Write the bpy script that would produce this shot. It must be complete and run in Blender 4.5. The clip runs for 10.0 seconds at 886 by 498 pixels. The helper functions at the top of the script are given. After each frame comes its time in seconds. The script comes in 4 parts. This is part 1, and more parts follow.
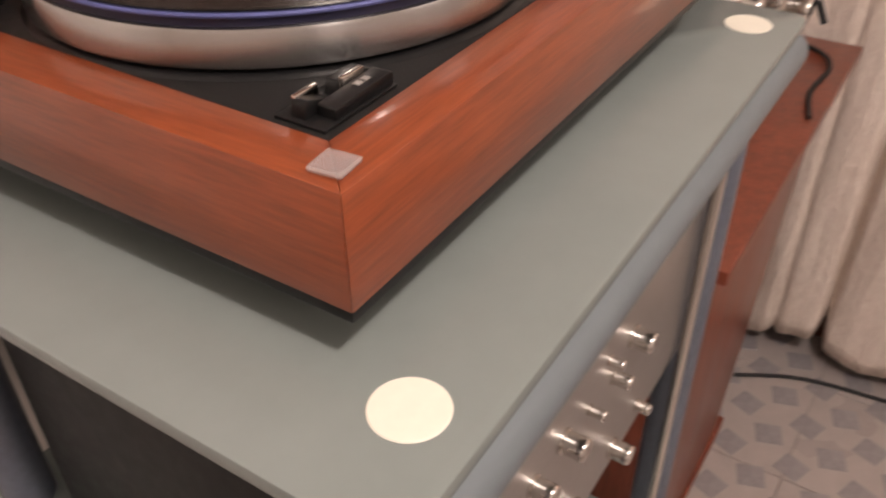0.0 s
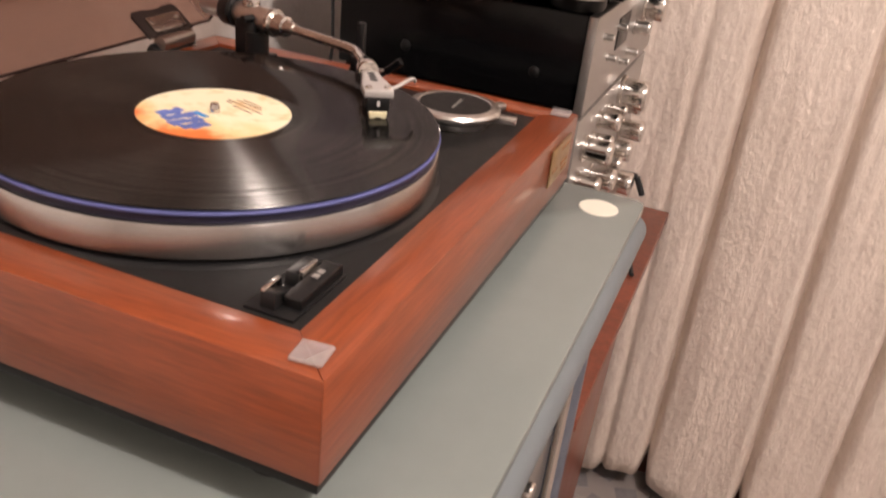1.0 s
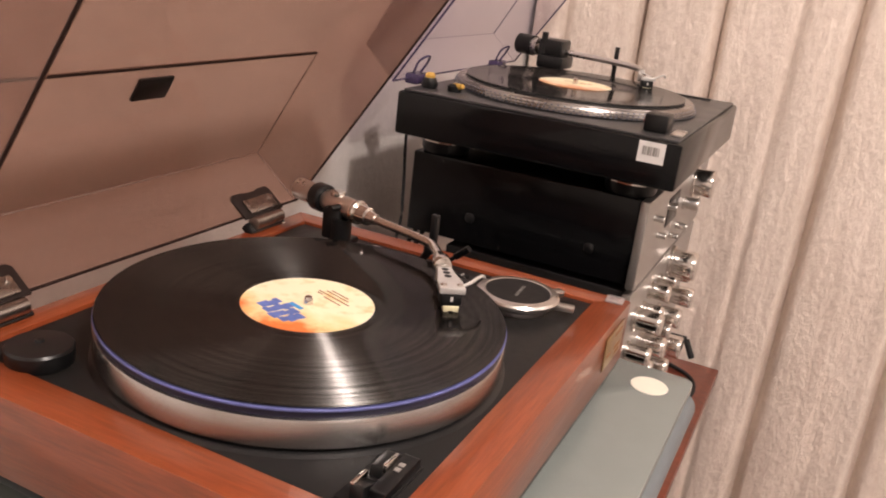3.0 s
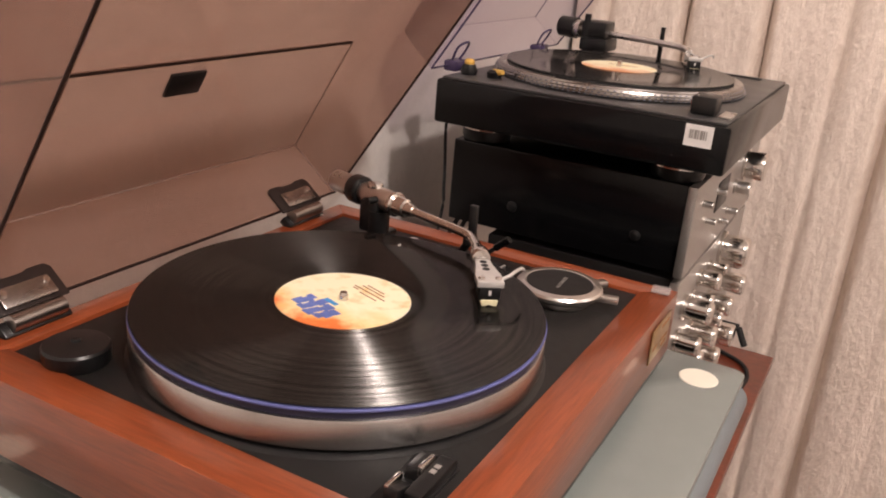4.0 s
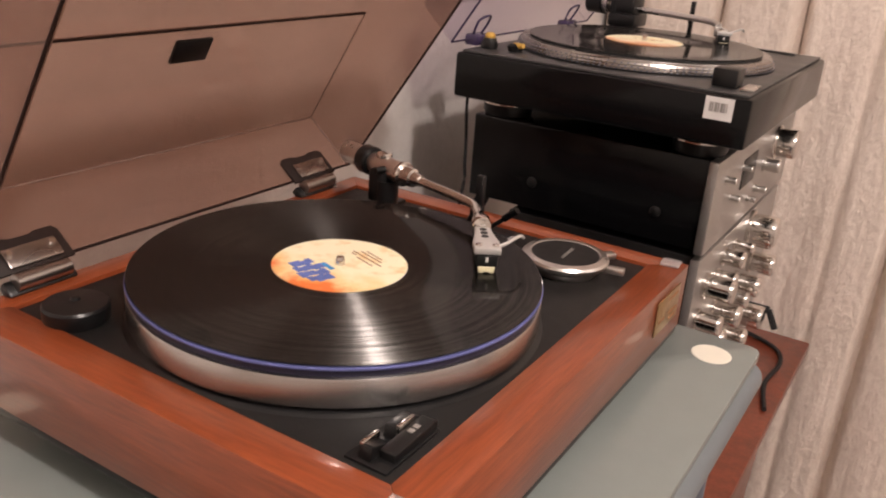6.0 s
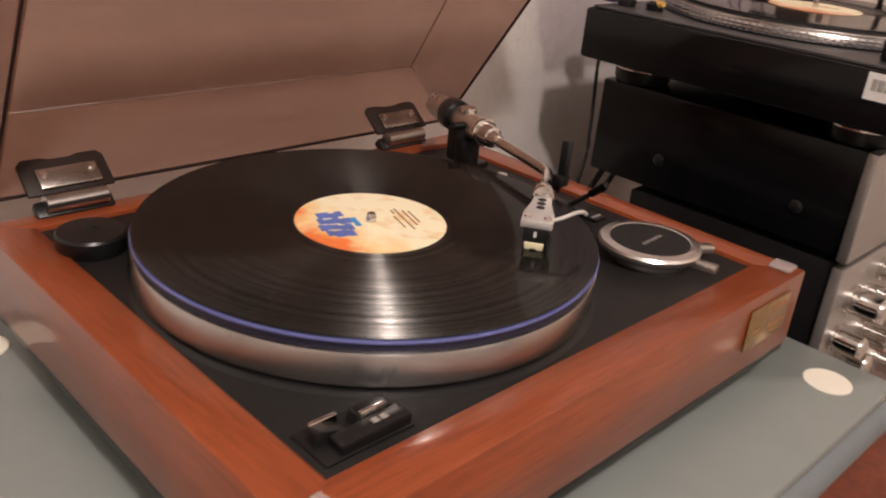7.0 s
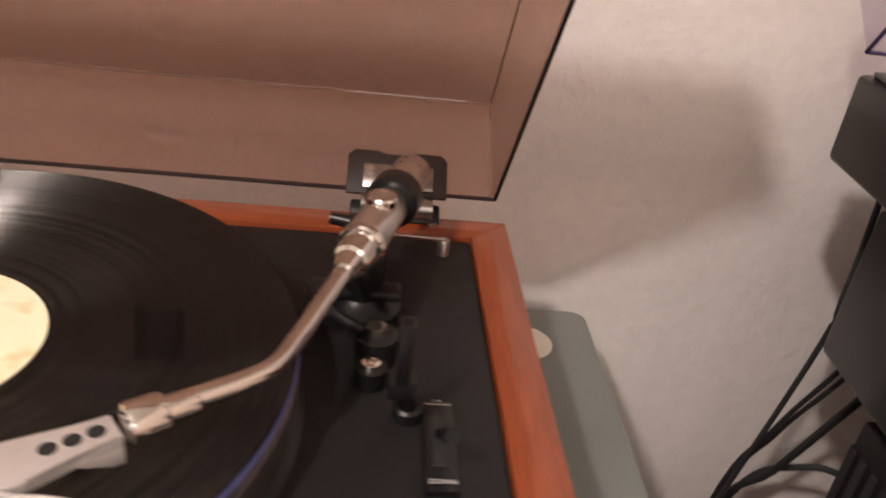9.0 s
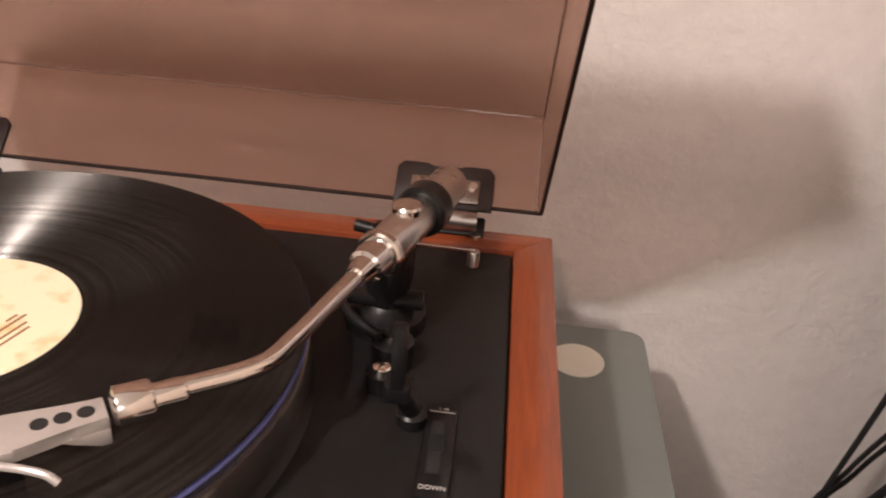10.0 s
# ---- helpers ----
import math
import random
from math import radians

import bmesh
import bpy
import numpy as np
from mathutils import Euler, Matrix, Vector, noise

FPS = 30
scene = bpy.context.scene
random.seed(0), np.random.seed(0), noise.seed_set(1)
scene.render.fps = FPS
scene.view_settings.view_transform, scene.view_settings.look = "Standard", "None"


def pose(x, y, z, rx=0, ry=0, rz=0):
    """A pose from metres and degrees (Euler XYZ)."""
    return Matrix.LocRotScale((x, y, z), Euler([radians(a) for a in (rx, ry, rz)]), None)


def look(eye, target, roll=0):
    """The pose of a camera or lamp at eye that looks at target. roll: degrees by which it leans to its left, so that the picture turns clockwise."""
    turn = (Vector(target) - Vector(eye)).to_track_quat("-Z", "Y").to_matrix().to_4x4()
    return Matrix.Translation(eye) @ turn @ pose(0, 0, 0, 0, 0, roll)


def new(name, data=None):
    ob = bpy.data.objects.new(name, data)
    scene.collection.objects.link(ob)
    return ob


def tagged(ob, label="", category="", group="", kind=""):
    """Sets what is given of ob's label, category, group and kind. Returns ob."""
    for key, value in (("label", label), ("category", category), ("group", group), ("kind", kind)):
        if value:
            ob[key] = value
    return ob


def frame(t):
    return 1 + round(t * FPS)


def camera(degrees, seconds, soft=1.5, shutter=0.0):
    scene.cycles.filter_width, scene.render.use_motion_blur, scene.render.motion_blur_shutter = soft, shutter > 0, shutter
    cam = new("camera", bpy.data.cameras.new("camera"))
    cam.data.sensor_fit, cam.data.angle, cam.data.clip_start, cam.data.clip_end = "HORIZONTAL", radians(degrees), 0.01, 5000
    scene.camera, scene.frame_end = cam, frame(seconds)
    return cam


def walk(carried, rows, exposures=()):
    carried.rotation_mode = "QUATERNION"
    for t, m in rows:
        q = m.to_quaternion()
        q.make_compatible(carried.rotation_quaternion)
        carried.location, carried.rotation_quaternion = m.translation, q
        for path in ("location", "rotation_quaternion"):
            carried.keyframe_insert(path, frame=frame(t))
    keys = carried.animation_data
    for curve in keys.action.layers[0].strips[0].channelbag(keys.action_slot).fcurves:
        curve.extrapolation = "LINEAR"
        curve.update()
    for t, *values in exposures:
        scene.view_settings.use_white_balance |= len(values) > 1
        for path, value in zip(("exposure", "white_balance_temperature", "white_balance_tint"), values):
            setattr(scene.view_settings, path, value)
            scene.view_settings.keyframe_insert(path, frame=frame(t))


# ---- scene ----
cam = camera(55.0, 10.0, soft=1.9, shutter=0.4)
PATH = [
    (0, (-0.205, -0.18, 0.177), (1.132, 0.695, -1.027), -0.9),
    (0.5, (-0.249, -0.164, 0.196), (1.309, 0.446, -0.899), 6.1),
    (1, (-0.268, -0.142, 0.226), (1.409, 0.449, -0.69), 6.6),
    (1.5, (-0.28, -0.141, 0.242), (1.426, 0.468, -0.606), 7.7),
    (2, (-0.295, -0.134, 0.276), (1.438, 0.52, -0.478), 7.5),
    (2.5, (-0.303, -0.133, 0.293), (1.438, 0.573, -0.394), 7.1),
    (3, (-0.315, -0.138, 0.293), (1.412, 0.627, -0.365), 6.9),
    (4.5, (-0.288, -0.138, 0.293), (1.362, 0.738, -0.422), 4.4),
    (5, (-0.288, -0.146, 0.295), (1.37, 0.722, -0.412), 4.5),
    (6.5, (-0.253, -0.191, 0.264), (1.237, 0.893, -0.514), 4.7),
    (7, (-0.157, -0.207, 0.252), (1.159, 1.054, -0.573), 5.6),
    (7.5, (-0.062, -0.21, 0.254), (1.122, 1.181, -0.562), 6.7),
    (8, (0.063, -0.117, 0.235), (1.048, 1.403, -0.614), 7.7),
    (8.5, (0.188, -0.08, 0.242), (0.837, 1.567, -0.689), 7.0),
    (9, (0.351, -0.092, 0.251), (0.576, 1.628, -0.745), 7.9),
    (9.5, (0.419, -0.096, 0.263), (0.416, 1.628, -0.749), 6.3),
    (10, (0.404, -0.097, 0.255), (0.323, 1.639, -0.734), 5.0),
]
walk(cam, [(t, look(eye, target, roll)) for t, eye, target, roll in PATH],
     [(0, -0.1), (0.5, 0.05), (1.0, 0.08), (2.0, 0.16), (3.0, 0.12), (4.5, 0.0), (5.2, 0.04), (6.5, -0.2), (7.0, -0.26), (7.5, -0.13), (8.0, -0.12), (8.5, -0.02), (9.5, 0.1), (10, 0.1)])

# ---- light ----
world = bpy.data.worlds.new("room_dusk")
scene.world = world
world.use_nodes = True
world.node_tree.nodes["Background"].inputs[0].default_value = (1.0, 0.82, 0.68, 1)
world.node_tree.nodes["Background"].inputs[1].default_value = 0.05


def lamp(name, eye, energy, radius, colour):
    data = bpy.data.lights.new(name, "POINT")
    data.shadow_soft_size, data.energy, data.color = radius, energy, colour
    ob = new(name, data)
    ob.location = eye
    return ob


CEIL, FLOOR, WALL_Y, CURT_X = 1.42, -1.23, 0.50, 1.42
lamp("ceiling_lamp_light", (-0.30, -0.78, 1.33), 74, 0.048, (1.0, 0.858, 0.80))
# Added wide fill that lifts the shadows; no known lamp stands here.
lamp("added_fill_light", (0.70, -1.75, 0.98), 15, 0.40, (1.0, 0.858, 0.80))


# ---- materials ----
def mat(name, colour, rough=0.5, metal=0.0, grain=0.0, scale=40.0, bump=0.0, stretch=(1, 1, 1), colour2=None, coat=0.0,
        spec=0.5, detail=6.0, aniso=0.0, space="Object"):
    m = bpy.data.materials.new(name)
    m.use_nodes = True
    nt = m.node_tree
    b = nt.nodes["Principled BSDF"]
    b.inputs["Roughness"].default_value = rough
    b.inputs["Metallic"].default_value = metal
    b.inputs["Coat Weight"].default_value = coat
    b.inputs["Coat Roughness"].default_value = 0.08
    b.inputs["Specular IOR Level"].default_value = spec
    b.inputs["Anisotropic"].default_value = aniso
    b.inputs["Base Color"].default_value = (*colour, 1)
    if grain or bump or colour2:
        tc = nt.nodes.new("ShaderNodeTexCoord")
        mp = nt.nodes.new("ShaderNodeMapping")
        mp.inputs["Scale"].default_value = stretch
        nt.links.new(tc.outputs[space], mp.inputs[0])
        n1 = nt.nodes.new("ShaderNodeTexNoise")
        n1.inputs["Scale"].default_value = scale
        n1.inputs["Detail"].default_value = detail
        n1.inputs["Roughness"].default_value = 0.62
        nt.links.new(mp.outputs[0], n1.inputs["Vector"])
        n2 = nt.nodes.new("ShaderNodeTexNoise")
        n2.inputs["Scale"].default_value = scale * 0.13
        n2.inputs["Detail"].default_value = 3.0
        nt.links.new(mp.outputs[0], n2.inputs["Vector"])
        mixv = nt.nodes.new("ShaderNodeMath")
        mixv.operation = "MULTIPLY_ADD"
        nt.links.new(n1.outputs[0], mixv.inputs[0])
        mixv.inputs[1].default_value = 0.6
        half = nt.nodes.new("ShaderNodeMath")
        half.operation = "MULTIPLY"
        nt.links.new(n2.outputs[0], half.inputs[0])
        half.inputs[1].default_value = 0.4
        nt.links.new(half.outputs[0], mixv.inputs[2])
        ramp = nt.nodes.new("ShaderNodeValToRGB")
        c2 = colour2 or tuple(c * (1 - grain) for c in colour)
        ramp.color_ramp.elements[0].position, ramp.color_ramp.elements[1].position = 0.36, 0.64
        ramp.color_ramp.elements[0].color = (*c2, 1)
        ramp.color_ramp.elements[1].color = (*[min(1, c * (1 + 0.25 * grain)) for c in colour], 1)
        nt.links.new(mixv.outputs[0], ramp.inputs[0])
        nt.links.new(ramp.outputs[0], b.inputs["Base Color"])
        if bump:
            bp = nt.nodes.new("ShaderNodeBump")
            bp.inputs["Strength"].default_value = min(1.0, bump)
            bp.inputs["Distance"].default_value = 0.002 * max(1.0, bump)
            nt.links.new(n1.outputs[0], bp.inputs["Height"])
            nt.links.new(bp.outputs[0], b.inputs["Normal"])
        rr = nt.nodes.new("ShaderNodeMapRange")
        rr.inputs[3].default_value, rr.inputs[4].default_value = max(0, rough - 0.08), min(1, rough + 0.1)
        nt.links.new(n2.outputs[0], rr.inputs[0])
        nt.links.new(rr.outputs[0], b.inputs["Roughness"])
    return m


def clear_plastic(name, tint, gloss=0.05, haze=0.06, haze_colour=(0.4, 0.3, 0.25)):
    m = bpy.data.materials.new(name)
    m.use_nodes = True
    nt = m.node_tree
    nt.nodes.remove(nt.nodes["Principled BSDF"])
    out = nt.nodes["Material Output"]
    tr = nt.nodes.new("ShaderNodeBsdfTransparent")
    tr.inputs[0].default_value = (*tint, 1)
    di = nt.nodes.new("ShaderNodeBsdfDiffuse")
    di.inputs[0].default_value = (*haze_colour, 1)
    gl = nt.nodes.new("ShaderNodeBsdfGlossy")
    gl.inputs["Roughness"].default_value = 0.04
    a = nt.nodes.new("ShaderNodeMixShader")
    noise_n = nt.nodes.new("ShaderNodeTexNoise")
    noise_n.inputs["Scale"].default_value = 9.0
    noise_n.inputs["Detail"].default_value = 5.0
    mr = nt.nodes.new("ShaderNodeMapRange")
    mr.inputs[3].default_value, mr.inputs[4].default_value = haze * 0.6, haze * 1.4
    nt.links.new(noise_n.outputs[0], mr.inputs[0])
    nt.links.new(mr.outputs[0], a.inputs[0])
    nt.links.new(tr.outputs[0], a.inputs[1])
    nt.links.new(di.outputs[0], a.inputs[2])
    c = nt.nodes.new("ShaderNodeMixShader")
    c.inputs[0].default_value = gloss
    nt.links.new(a.outputs[0], c.inputs[1])
    nt.links.new(gl.outputs[0], c.inputs[2])
    nt.links.new(c.outputs[0], out.inputs[0])
    return m


def vinyl(name):
    """Black vinyl: polished lands and fine groove walls that lean inwards and outwards, which spread a lamp into a radial streak."""
    m = mat(name, (0.003, 0.0028, 0.0030), 0.09, spec=0.09)
    nt = m.node_tree
    b = nt.nodes["Principled BSDF"]
    tc = nt.nodes.new("ShaderNodeTexCoord")
    flat = nt.nodes.new("ShaderNodeVectorMath")
    flat.operation = "MULTIPLY"
    flat.inputs[1].default_value = (1, 1, 0)
    nt.links.new(tc.outputs["Object"], flat.inputs[0])
    length = nt.nodes.new("ShaderNodeVectorMath")
    length.operation = "LENGTH"
    nt.links.new(flat.outputs[0], length.inputs[0])
    out_n = nt.nodes.new("ShaderNodeVectorMath")
    out_n.operation = "NORMALIZE"
    nt.links.new(flat.outputs[0], out_n.inputs[0])
    fine = nt.nodes.new("ShaderNodeTexNoise")
    fine.noise_dimensions = "1D"
    fine.inputs["Scale"].default_value = 5200.0
    fine.inputs["Detail"].default_value = 0.0
    nt.links.new(length.outputs["Value"], fine.inputs["W"])
    facing = nt.nodes.new("ShaderNodeMapRange")
    facing.inputs[1].default_value, facing.inputs[2].default_value = 0.47, 0.53
    facing.inputs[3].default_value, facing.inputs[4].default_value = -1.0, 1.0
    nt.links.new(fine.outputs[0], facing.inputs[0])
    cut = nt.nodes.new("ShaderNodeTexNoise")
    cut.noise_dimensions = "1D"
    cut.inputs["Scale"].default_value = 3100.0
    cut.inputs["Detail"].default_value = 1.0
    nt.links.new(length.outputs["Value"], cut.inputs["W"])
    slope = nt.nodes.new("ShaderNodeMapRange")
    slope.inputs[1].default_value, slope.inputs[2].default_value = 0.25, 0.75
    slope.inputs[3].default_value, slope.inputs[4].default_value = 0.96, 1.22
    nt.links.new(cut.outputs[0], slope.inputs[0])
    lean = nt.nodes.new("ShaderNodeMath")
    lean.operation = "MULTIPLY"
    nt.links.new(facing.outputs[0], lean.inputs[0])
    nt.links.new(slope.outputs[0], lean.inputs[1])
    tilt = nt.nodes.new("ShaderNodeVectorMath")
    tilt.operation = "SCALE"
    nt.links.new(out_n.outputs[0], tilt.inputs[0])
    nt.links.new(lean.outputs[0], tilt.inputs["Scale"])
    up = nt.nodes.new("ShaderNodeVectorMath")
    up.operation = "ADD"
    up.inputs[1].default_value = (0, 0, 1)
    nt.links.new(tilt.outputs[0], up.inputs[0])
    unit = nt.nodes.new("ShaderNodeVectorMath")
    unit.operation = "NORMALIZE"
    nt.links.new(up.outputs[0], unit.inputs[0])
    gl = nt.nodes.new("ShaderNodeBsdfGlossy")
    gl.inputs["Color"].default_value = (0.92, 0.90, 0.87, 1)
    gl.inputs["Roughness"].default_value = 0.22
    nt.links.new(unit.outputs[0], gl.inputs["Normal"])
    bands = nt.nodes.new("ShaderNodeTexNoise")
    bands.noise_dimensions = "1D"
    bands.inputs["Scale"].default_value = 260.0
    bands.inputs["Detail"].default_value = 3.0
    nt.links.new(length.outputs["Value"], bands.inputs["W"])
    share = nt.nodes.new("ShaderNodeMapRange")
    share.inputs[1].default_value, share.inputs[2].default_value = 0.3, 0.7
    share.inputs[3].default_value, share.inputs[4].default_value = 0.024, 0.060
    nt.links.new(bands.outputs[0], share.inputs[0])
    mix = nt.nodes.new("ShaderNodeMixShader")
    nt.links.new(share.outputs[0], mix.inputs[0])
    nt.links.new(b.outputs[0], mix.inputs[1])
    nt.links.new(gl.outputs[0], mix.inputs[2])
    nt.links.new(mix.outputs[0], nt.nodes["Material Output"].inputs[0])
    return m


def label_paper(name, warm=(0.92, 0.70, 0.36), hot=(0.80, 0.20, 0.05), swirl=9.0):
    m = mat(name, warm, 0.55)
    nt = m.node_tree
    b = nt.nodes["Principled BSDF"]
    tc = nt.nodes.new("ShaderNodeTexCoord")
    n = nt.nodes.new("ShaderNodeTexNoise")
    n.inputs["Scale"].default_value, n.inputs["Detail"].default_value = swirl * 4, 7.0
    nt.links.new(tc.outputs["Object"], n.inputs["Vector"])
    sep = nt.nodes.new("ShaderNodeSeparateXYZ")
    nt.links.new(tc.outputs["Object"], sep.inputs[0])
    mul = nt.nodes.new("ShaderNodeMath")
    mul.operation = "MULTIPLY_ADD"
    nt.links.new(sep.outputs[0], mul.inputs[0])
    mul.inputs[1].default_value = 9.0
    nt.links.new(n.outputs[0], mul.inputs[2])
    ramp = nt.nodes.new("ShaderNodeValToRGB")
    e = ramp.color_ramp.elements
    e[0].position, e[0].color = 0.06, (*hot, 1)
    e[1].position, e[1].color = 0.46, (0.95, 0.89, 0.64, 1)
    k = e.new(0.24)
    k.color = (*warm, 1)
    nt.links.new(mul.outputs[0], ramp.inputs[0])
    blot = nt.nodes.new("ShaderNodeTexNoise")
    blot.inputs["Scale"].default_value, blot.inputs["Detail"].default_value = swirl * 7, 5.0
    nt.links.new(tc.outputs["Object"], blot.inputs["Vector"])
    amount = nt.nodes.new("ShaderNodeMapRange")
    amount.inputs[1].default_value, amount.inputs[2].default_value = 0.52, 0.72
    amount.inputs[3].default_value, amount.inputs[4].default_value = 0.0, 0.75
    nt.links.new(blot.outputs[0], amount.inputs[0])
    stain = nt.nodes.new("ShaderNodeMixRGB")
    stain.inputs[2].default_value = (0.80, 0.50, 0.17, 1)
    nt.links.new(amount.outputs[0], stain.inputs[0])
    nt.links.new(ramp.outputs[0], stain.inputs[1])
    nt.links.new(stain.outputs[0], b.inputs["Base Color"])
    return m


WOOD_X = mat("orange_wood_grain_x", (0.250, 0.054, 0.0155), 0.34, grain=0.5, scale=30, bump=0.06, stretch=(0.9, 12, 12), colour2=(0.162, 0.033, 0.0095), coat=0.45)
WOOD_Y = mat("orange_wood_grain_y", (0.250, 0.054, 0.0155), 0.34, grain=0.5, scale=30, bump=0.06, stretch=(12, 0.9, 12), colour2=(0.162, 0.033, 0.0095), coat=0.45)
CAB = mat("red_brown_wood", (0.21, 0.045, 0.020), 0.35, grain=0.4, scale=14, bump=0.05, stretch=(6, 6, 0.7), coat=0.2)
DECK = mat("charcoal_deck_paint", (0.0125, 0.0118, 0.0116), 0.45, grain=0.25, scale=900, bump=0.12, spec=0.22)
BLACK = mat("black_plastic", (0.008, 0.008, 0.0085), 0.32, grain=0.2, scale=300, bump=0.03, spec=0.35)
GLOSS = mat("gloss_black_paint", (0.004, 0.004, 0.0045), 0.16, grain=0.2, scale=60, spec=0.22)
MATTE = mat("black_case_paint", (0.006, 0.006, 0.0065), 0.45, grain=0.25, scale=500, bump=0.08, spec=0.22)
RIM = mat("turned_aluminium_rim", (0.50, 0.48, 0.465), 0.24, metal=1.0, aniso=0.9)
rim_t = RIM.node_tree.nodes.new("ShaderNodeTangent")
rim_t.direction_type, rim_t.axis = "RADIAL", "Z"
RIM.node_tree.links.new(rim_t.outputs[0], RIM.node_tree.nodes["Principled BSDF"].inputs["Tangent"])
RIM.node_tree.nodes["Principled BSDF"].inputs["Anisotropic Rotation"].default_value = 0.25
HINGE = mat("dark_brown_hinge_plastic", (0.020, 0.0125, 0.0105), 0.5, grain=0.2, scale=200, spec=0.25)
DULL = mat("dull_chrome", (0.40, 0.37, 0.35), 0.26, metal=1.0, grain=0.12, scale=90)
CHROME = mat("chrome", (0.72, 0.68, 0.64), 0.13, metal=1.0, grain=0.08, scale=60)
SATIN = mat("satin_silver", (0.66, 0.63, 0.60), 0.28, metal=1.0, grain=0.1, scale=220)
HEAD = mat("pale_silver_enamel", (0.60, 0.58, 0.56), 0.36, metal=0.45, grain=0.08, scale=250)
PANEL = mat("silver_front_panel", (0.44, 0.425, 0.41), 0.36, metal=0.85, grain=0.12, scale=90, stretch=(1, 8, 8))
BLUE = mat("blue_rubber_mat", (0.105, 0.118, 0.31), 0.5, grain=0.2, scale=120)
NAVY = mat("dark_blue_edge", (0.010, 0.010, 0.035), 0.5, grain=0.2, scale=120)
VINYL = vinyl("black_vinyl_grooves")
LABEL = label_paper("cream_orange_label")
LABEL2 = label_paper("pale_orange_label", (0.80, 0.50, 0.30), (0.72, 0.30, 0.14))
INK_BLUE = mat("blue_ink", (0.13, 0.20, 0.56), 0.55, grain=0.3, scale=300)
INK_CYAN = mat("cyan_ink", (0.05, 0.33, 0.72), 0.55, grain=0.2, scale=300)
INK_BROWN = mat("brown_ink", (0.34, 0.16, 0.06), 0.6, grain=0.3, scale=300)
INK_GREY = mat("grey_ink", (0.30, 0.28, 0.26), 0.6, grain=0.2, scale=300)
WHITE_INK = mat("white_ink", (0.62, 0.60, 0.58), 0.6, grain=0.1, scale=300)
CREAM = mat("cream_disc", (0.86, 0.82, 0.70), 0.4, grain=0.05, scale=80)
STICK = mat("white_sticker", (0.72, 0.70, 0.68), 0.5, grain=0.08, scale=120)
GOLD = mat("brass_badge", (0.46, 0.32, 0.16), 0.30, metal=1.0, grain=0.25, scale=140)
YELLOW = mat("yellow_plastic", (0.60, 0.36, 0.07), 0.4, grain=0.15, scale=200)
IVORY = mat("ivory_stylus_plastic", (0.74, 0.69, 0.46), 0.35, grain=0.1, scale=400)
RUBBER = mat("black_rubber", (0.012, 0.012, 0.013), 0.7, grain=0.3, scale=300, bump=0.1)
POST = mat("blue_grey_metal", (0.16, 0.18, 0.23), 0.42, metal=0.35, grain=0.15, scale=120)
RED = mat("red_lens", (0.35, 0.02, 0.012), 0.2, grain=0.1, scale=100)
WALLM = mat("white_plaster", (0.80, 0.76, 0.72), 0.85, grain=0.07, scale=70, bump=1.0)
CEILM = mat("ceiling_paint", (0.75, 0.73, 0.70), 0.9, grain=0.05, scale=20)
BASE = mat("brown_baseboard", (0.10, 0.030, 0.016), 0.4, grain=0.4, scale=20, stretch=(6, 1, 6))
TILE = mat("pale_floor_tile", (0.45, 0.40, 0.375), 0.28, grain=0.10, scale=25)
TILE_G = mat("grey_tile_inlay", (0.33, 0.31, 0.31), 0.3, grain=0.2, scale=60)
GROUT = mat("tile_grout", (0.34, 0.30, 0.28), 0.8, grain=0.3, scale=90)
SMOKE = clear_plastic("smoked_acrylic", (0.705, 0.588, 0.538), 0.035, 0.17, (0.54, 0.375, 0.31))
# Paler, hazier copy of the acrylic: the corners' bright highlight line is in the colour.
SMOKE_FILLET_GLINT = clear_plastic("smoked_acrylic_fillet_glint", (0.70, 0.60, 0.55), 0.09, 0.30, (0.62, 0.46, 0.40))
SMOKE_EDGE = mat("smoked_acrylic_edge", (0.020, 0.009, 0.007), 0.6, grain=0.2, scale=60, spec=0.15)
CLEAR = clear_plastic("clear_acrylic", (0.93, 0.91, 0.94), 0.05, 0.02, (0.6, 0.6, 0.65))
CLEAR_EDGE = mat("violet_acrylic_edge", (0.05, 0.035, 0.09), 0.25, grain=0.2, scale=60)
BUMPER = clear_plastic("clear_soft_bumper", (0.90, 0.86, 0.85), 0.12, 0.22, (0.80, 0.76, 0.76))


def frosted_glass(name):
    m = mat(name, (0.200, 0.224, 0.212), 0.14, grain=0.05, scale=30, spec=0.5)
    return m


GLASS = frosted_glass("frosted_green_glass")
GLASS_EDGE = mat("glass_polished_edge", (0.15, 0.174, 0.188), 0.45, grain=0.06, scale=40)


def curtain_material():
    m = mat("beige_crinkled_curtain", (0.90, 0.795, 0.71), 0.9, grain=0.05, scale=60, bump=3.0, stretch=(1, 1.4, 0.8), colour2=(0.78, 0.67, 0.585), detail=4)
    return m


CURT = curtain_material()


# ---- mesh helpers ----
def finish(bm, name, material, smooth=True):
    me = bpy.data.meshes.new(name)
    bmesh.ops.recalc_face_normals(bm, faces=bm.faces)
    bm.to_mesh(me)
    bm.free()
    for m in (material if isinstance(material, (list, tuple)) else [material]):
        me.materials.append(m)
    if smooth:
        for p in me.polygons:
            p.use_smooth = True
        me.set_sharp_from_angle(angle=radians(35))
    return me


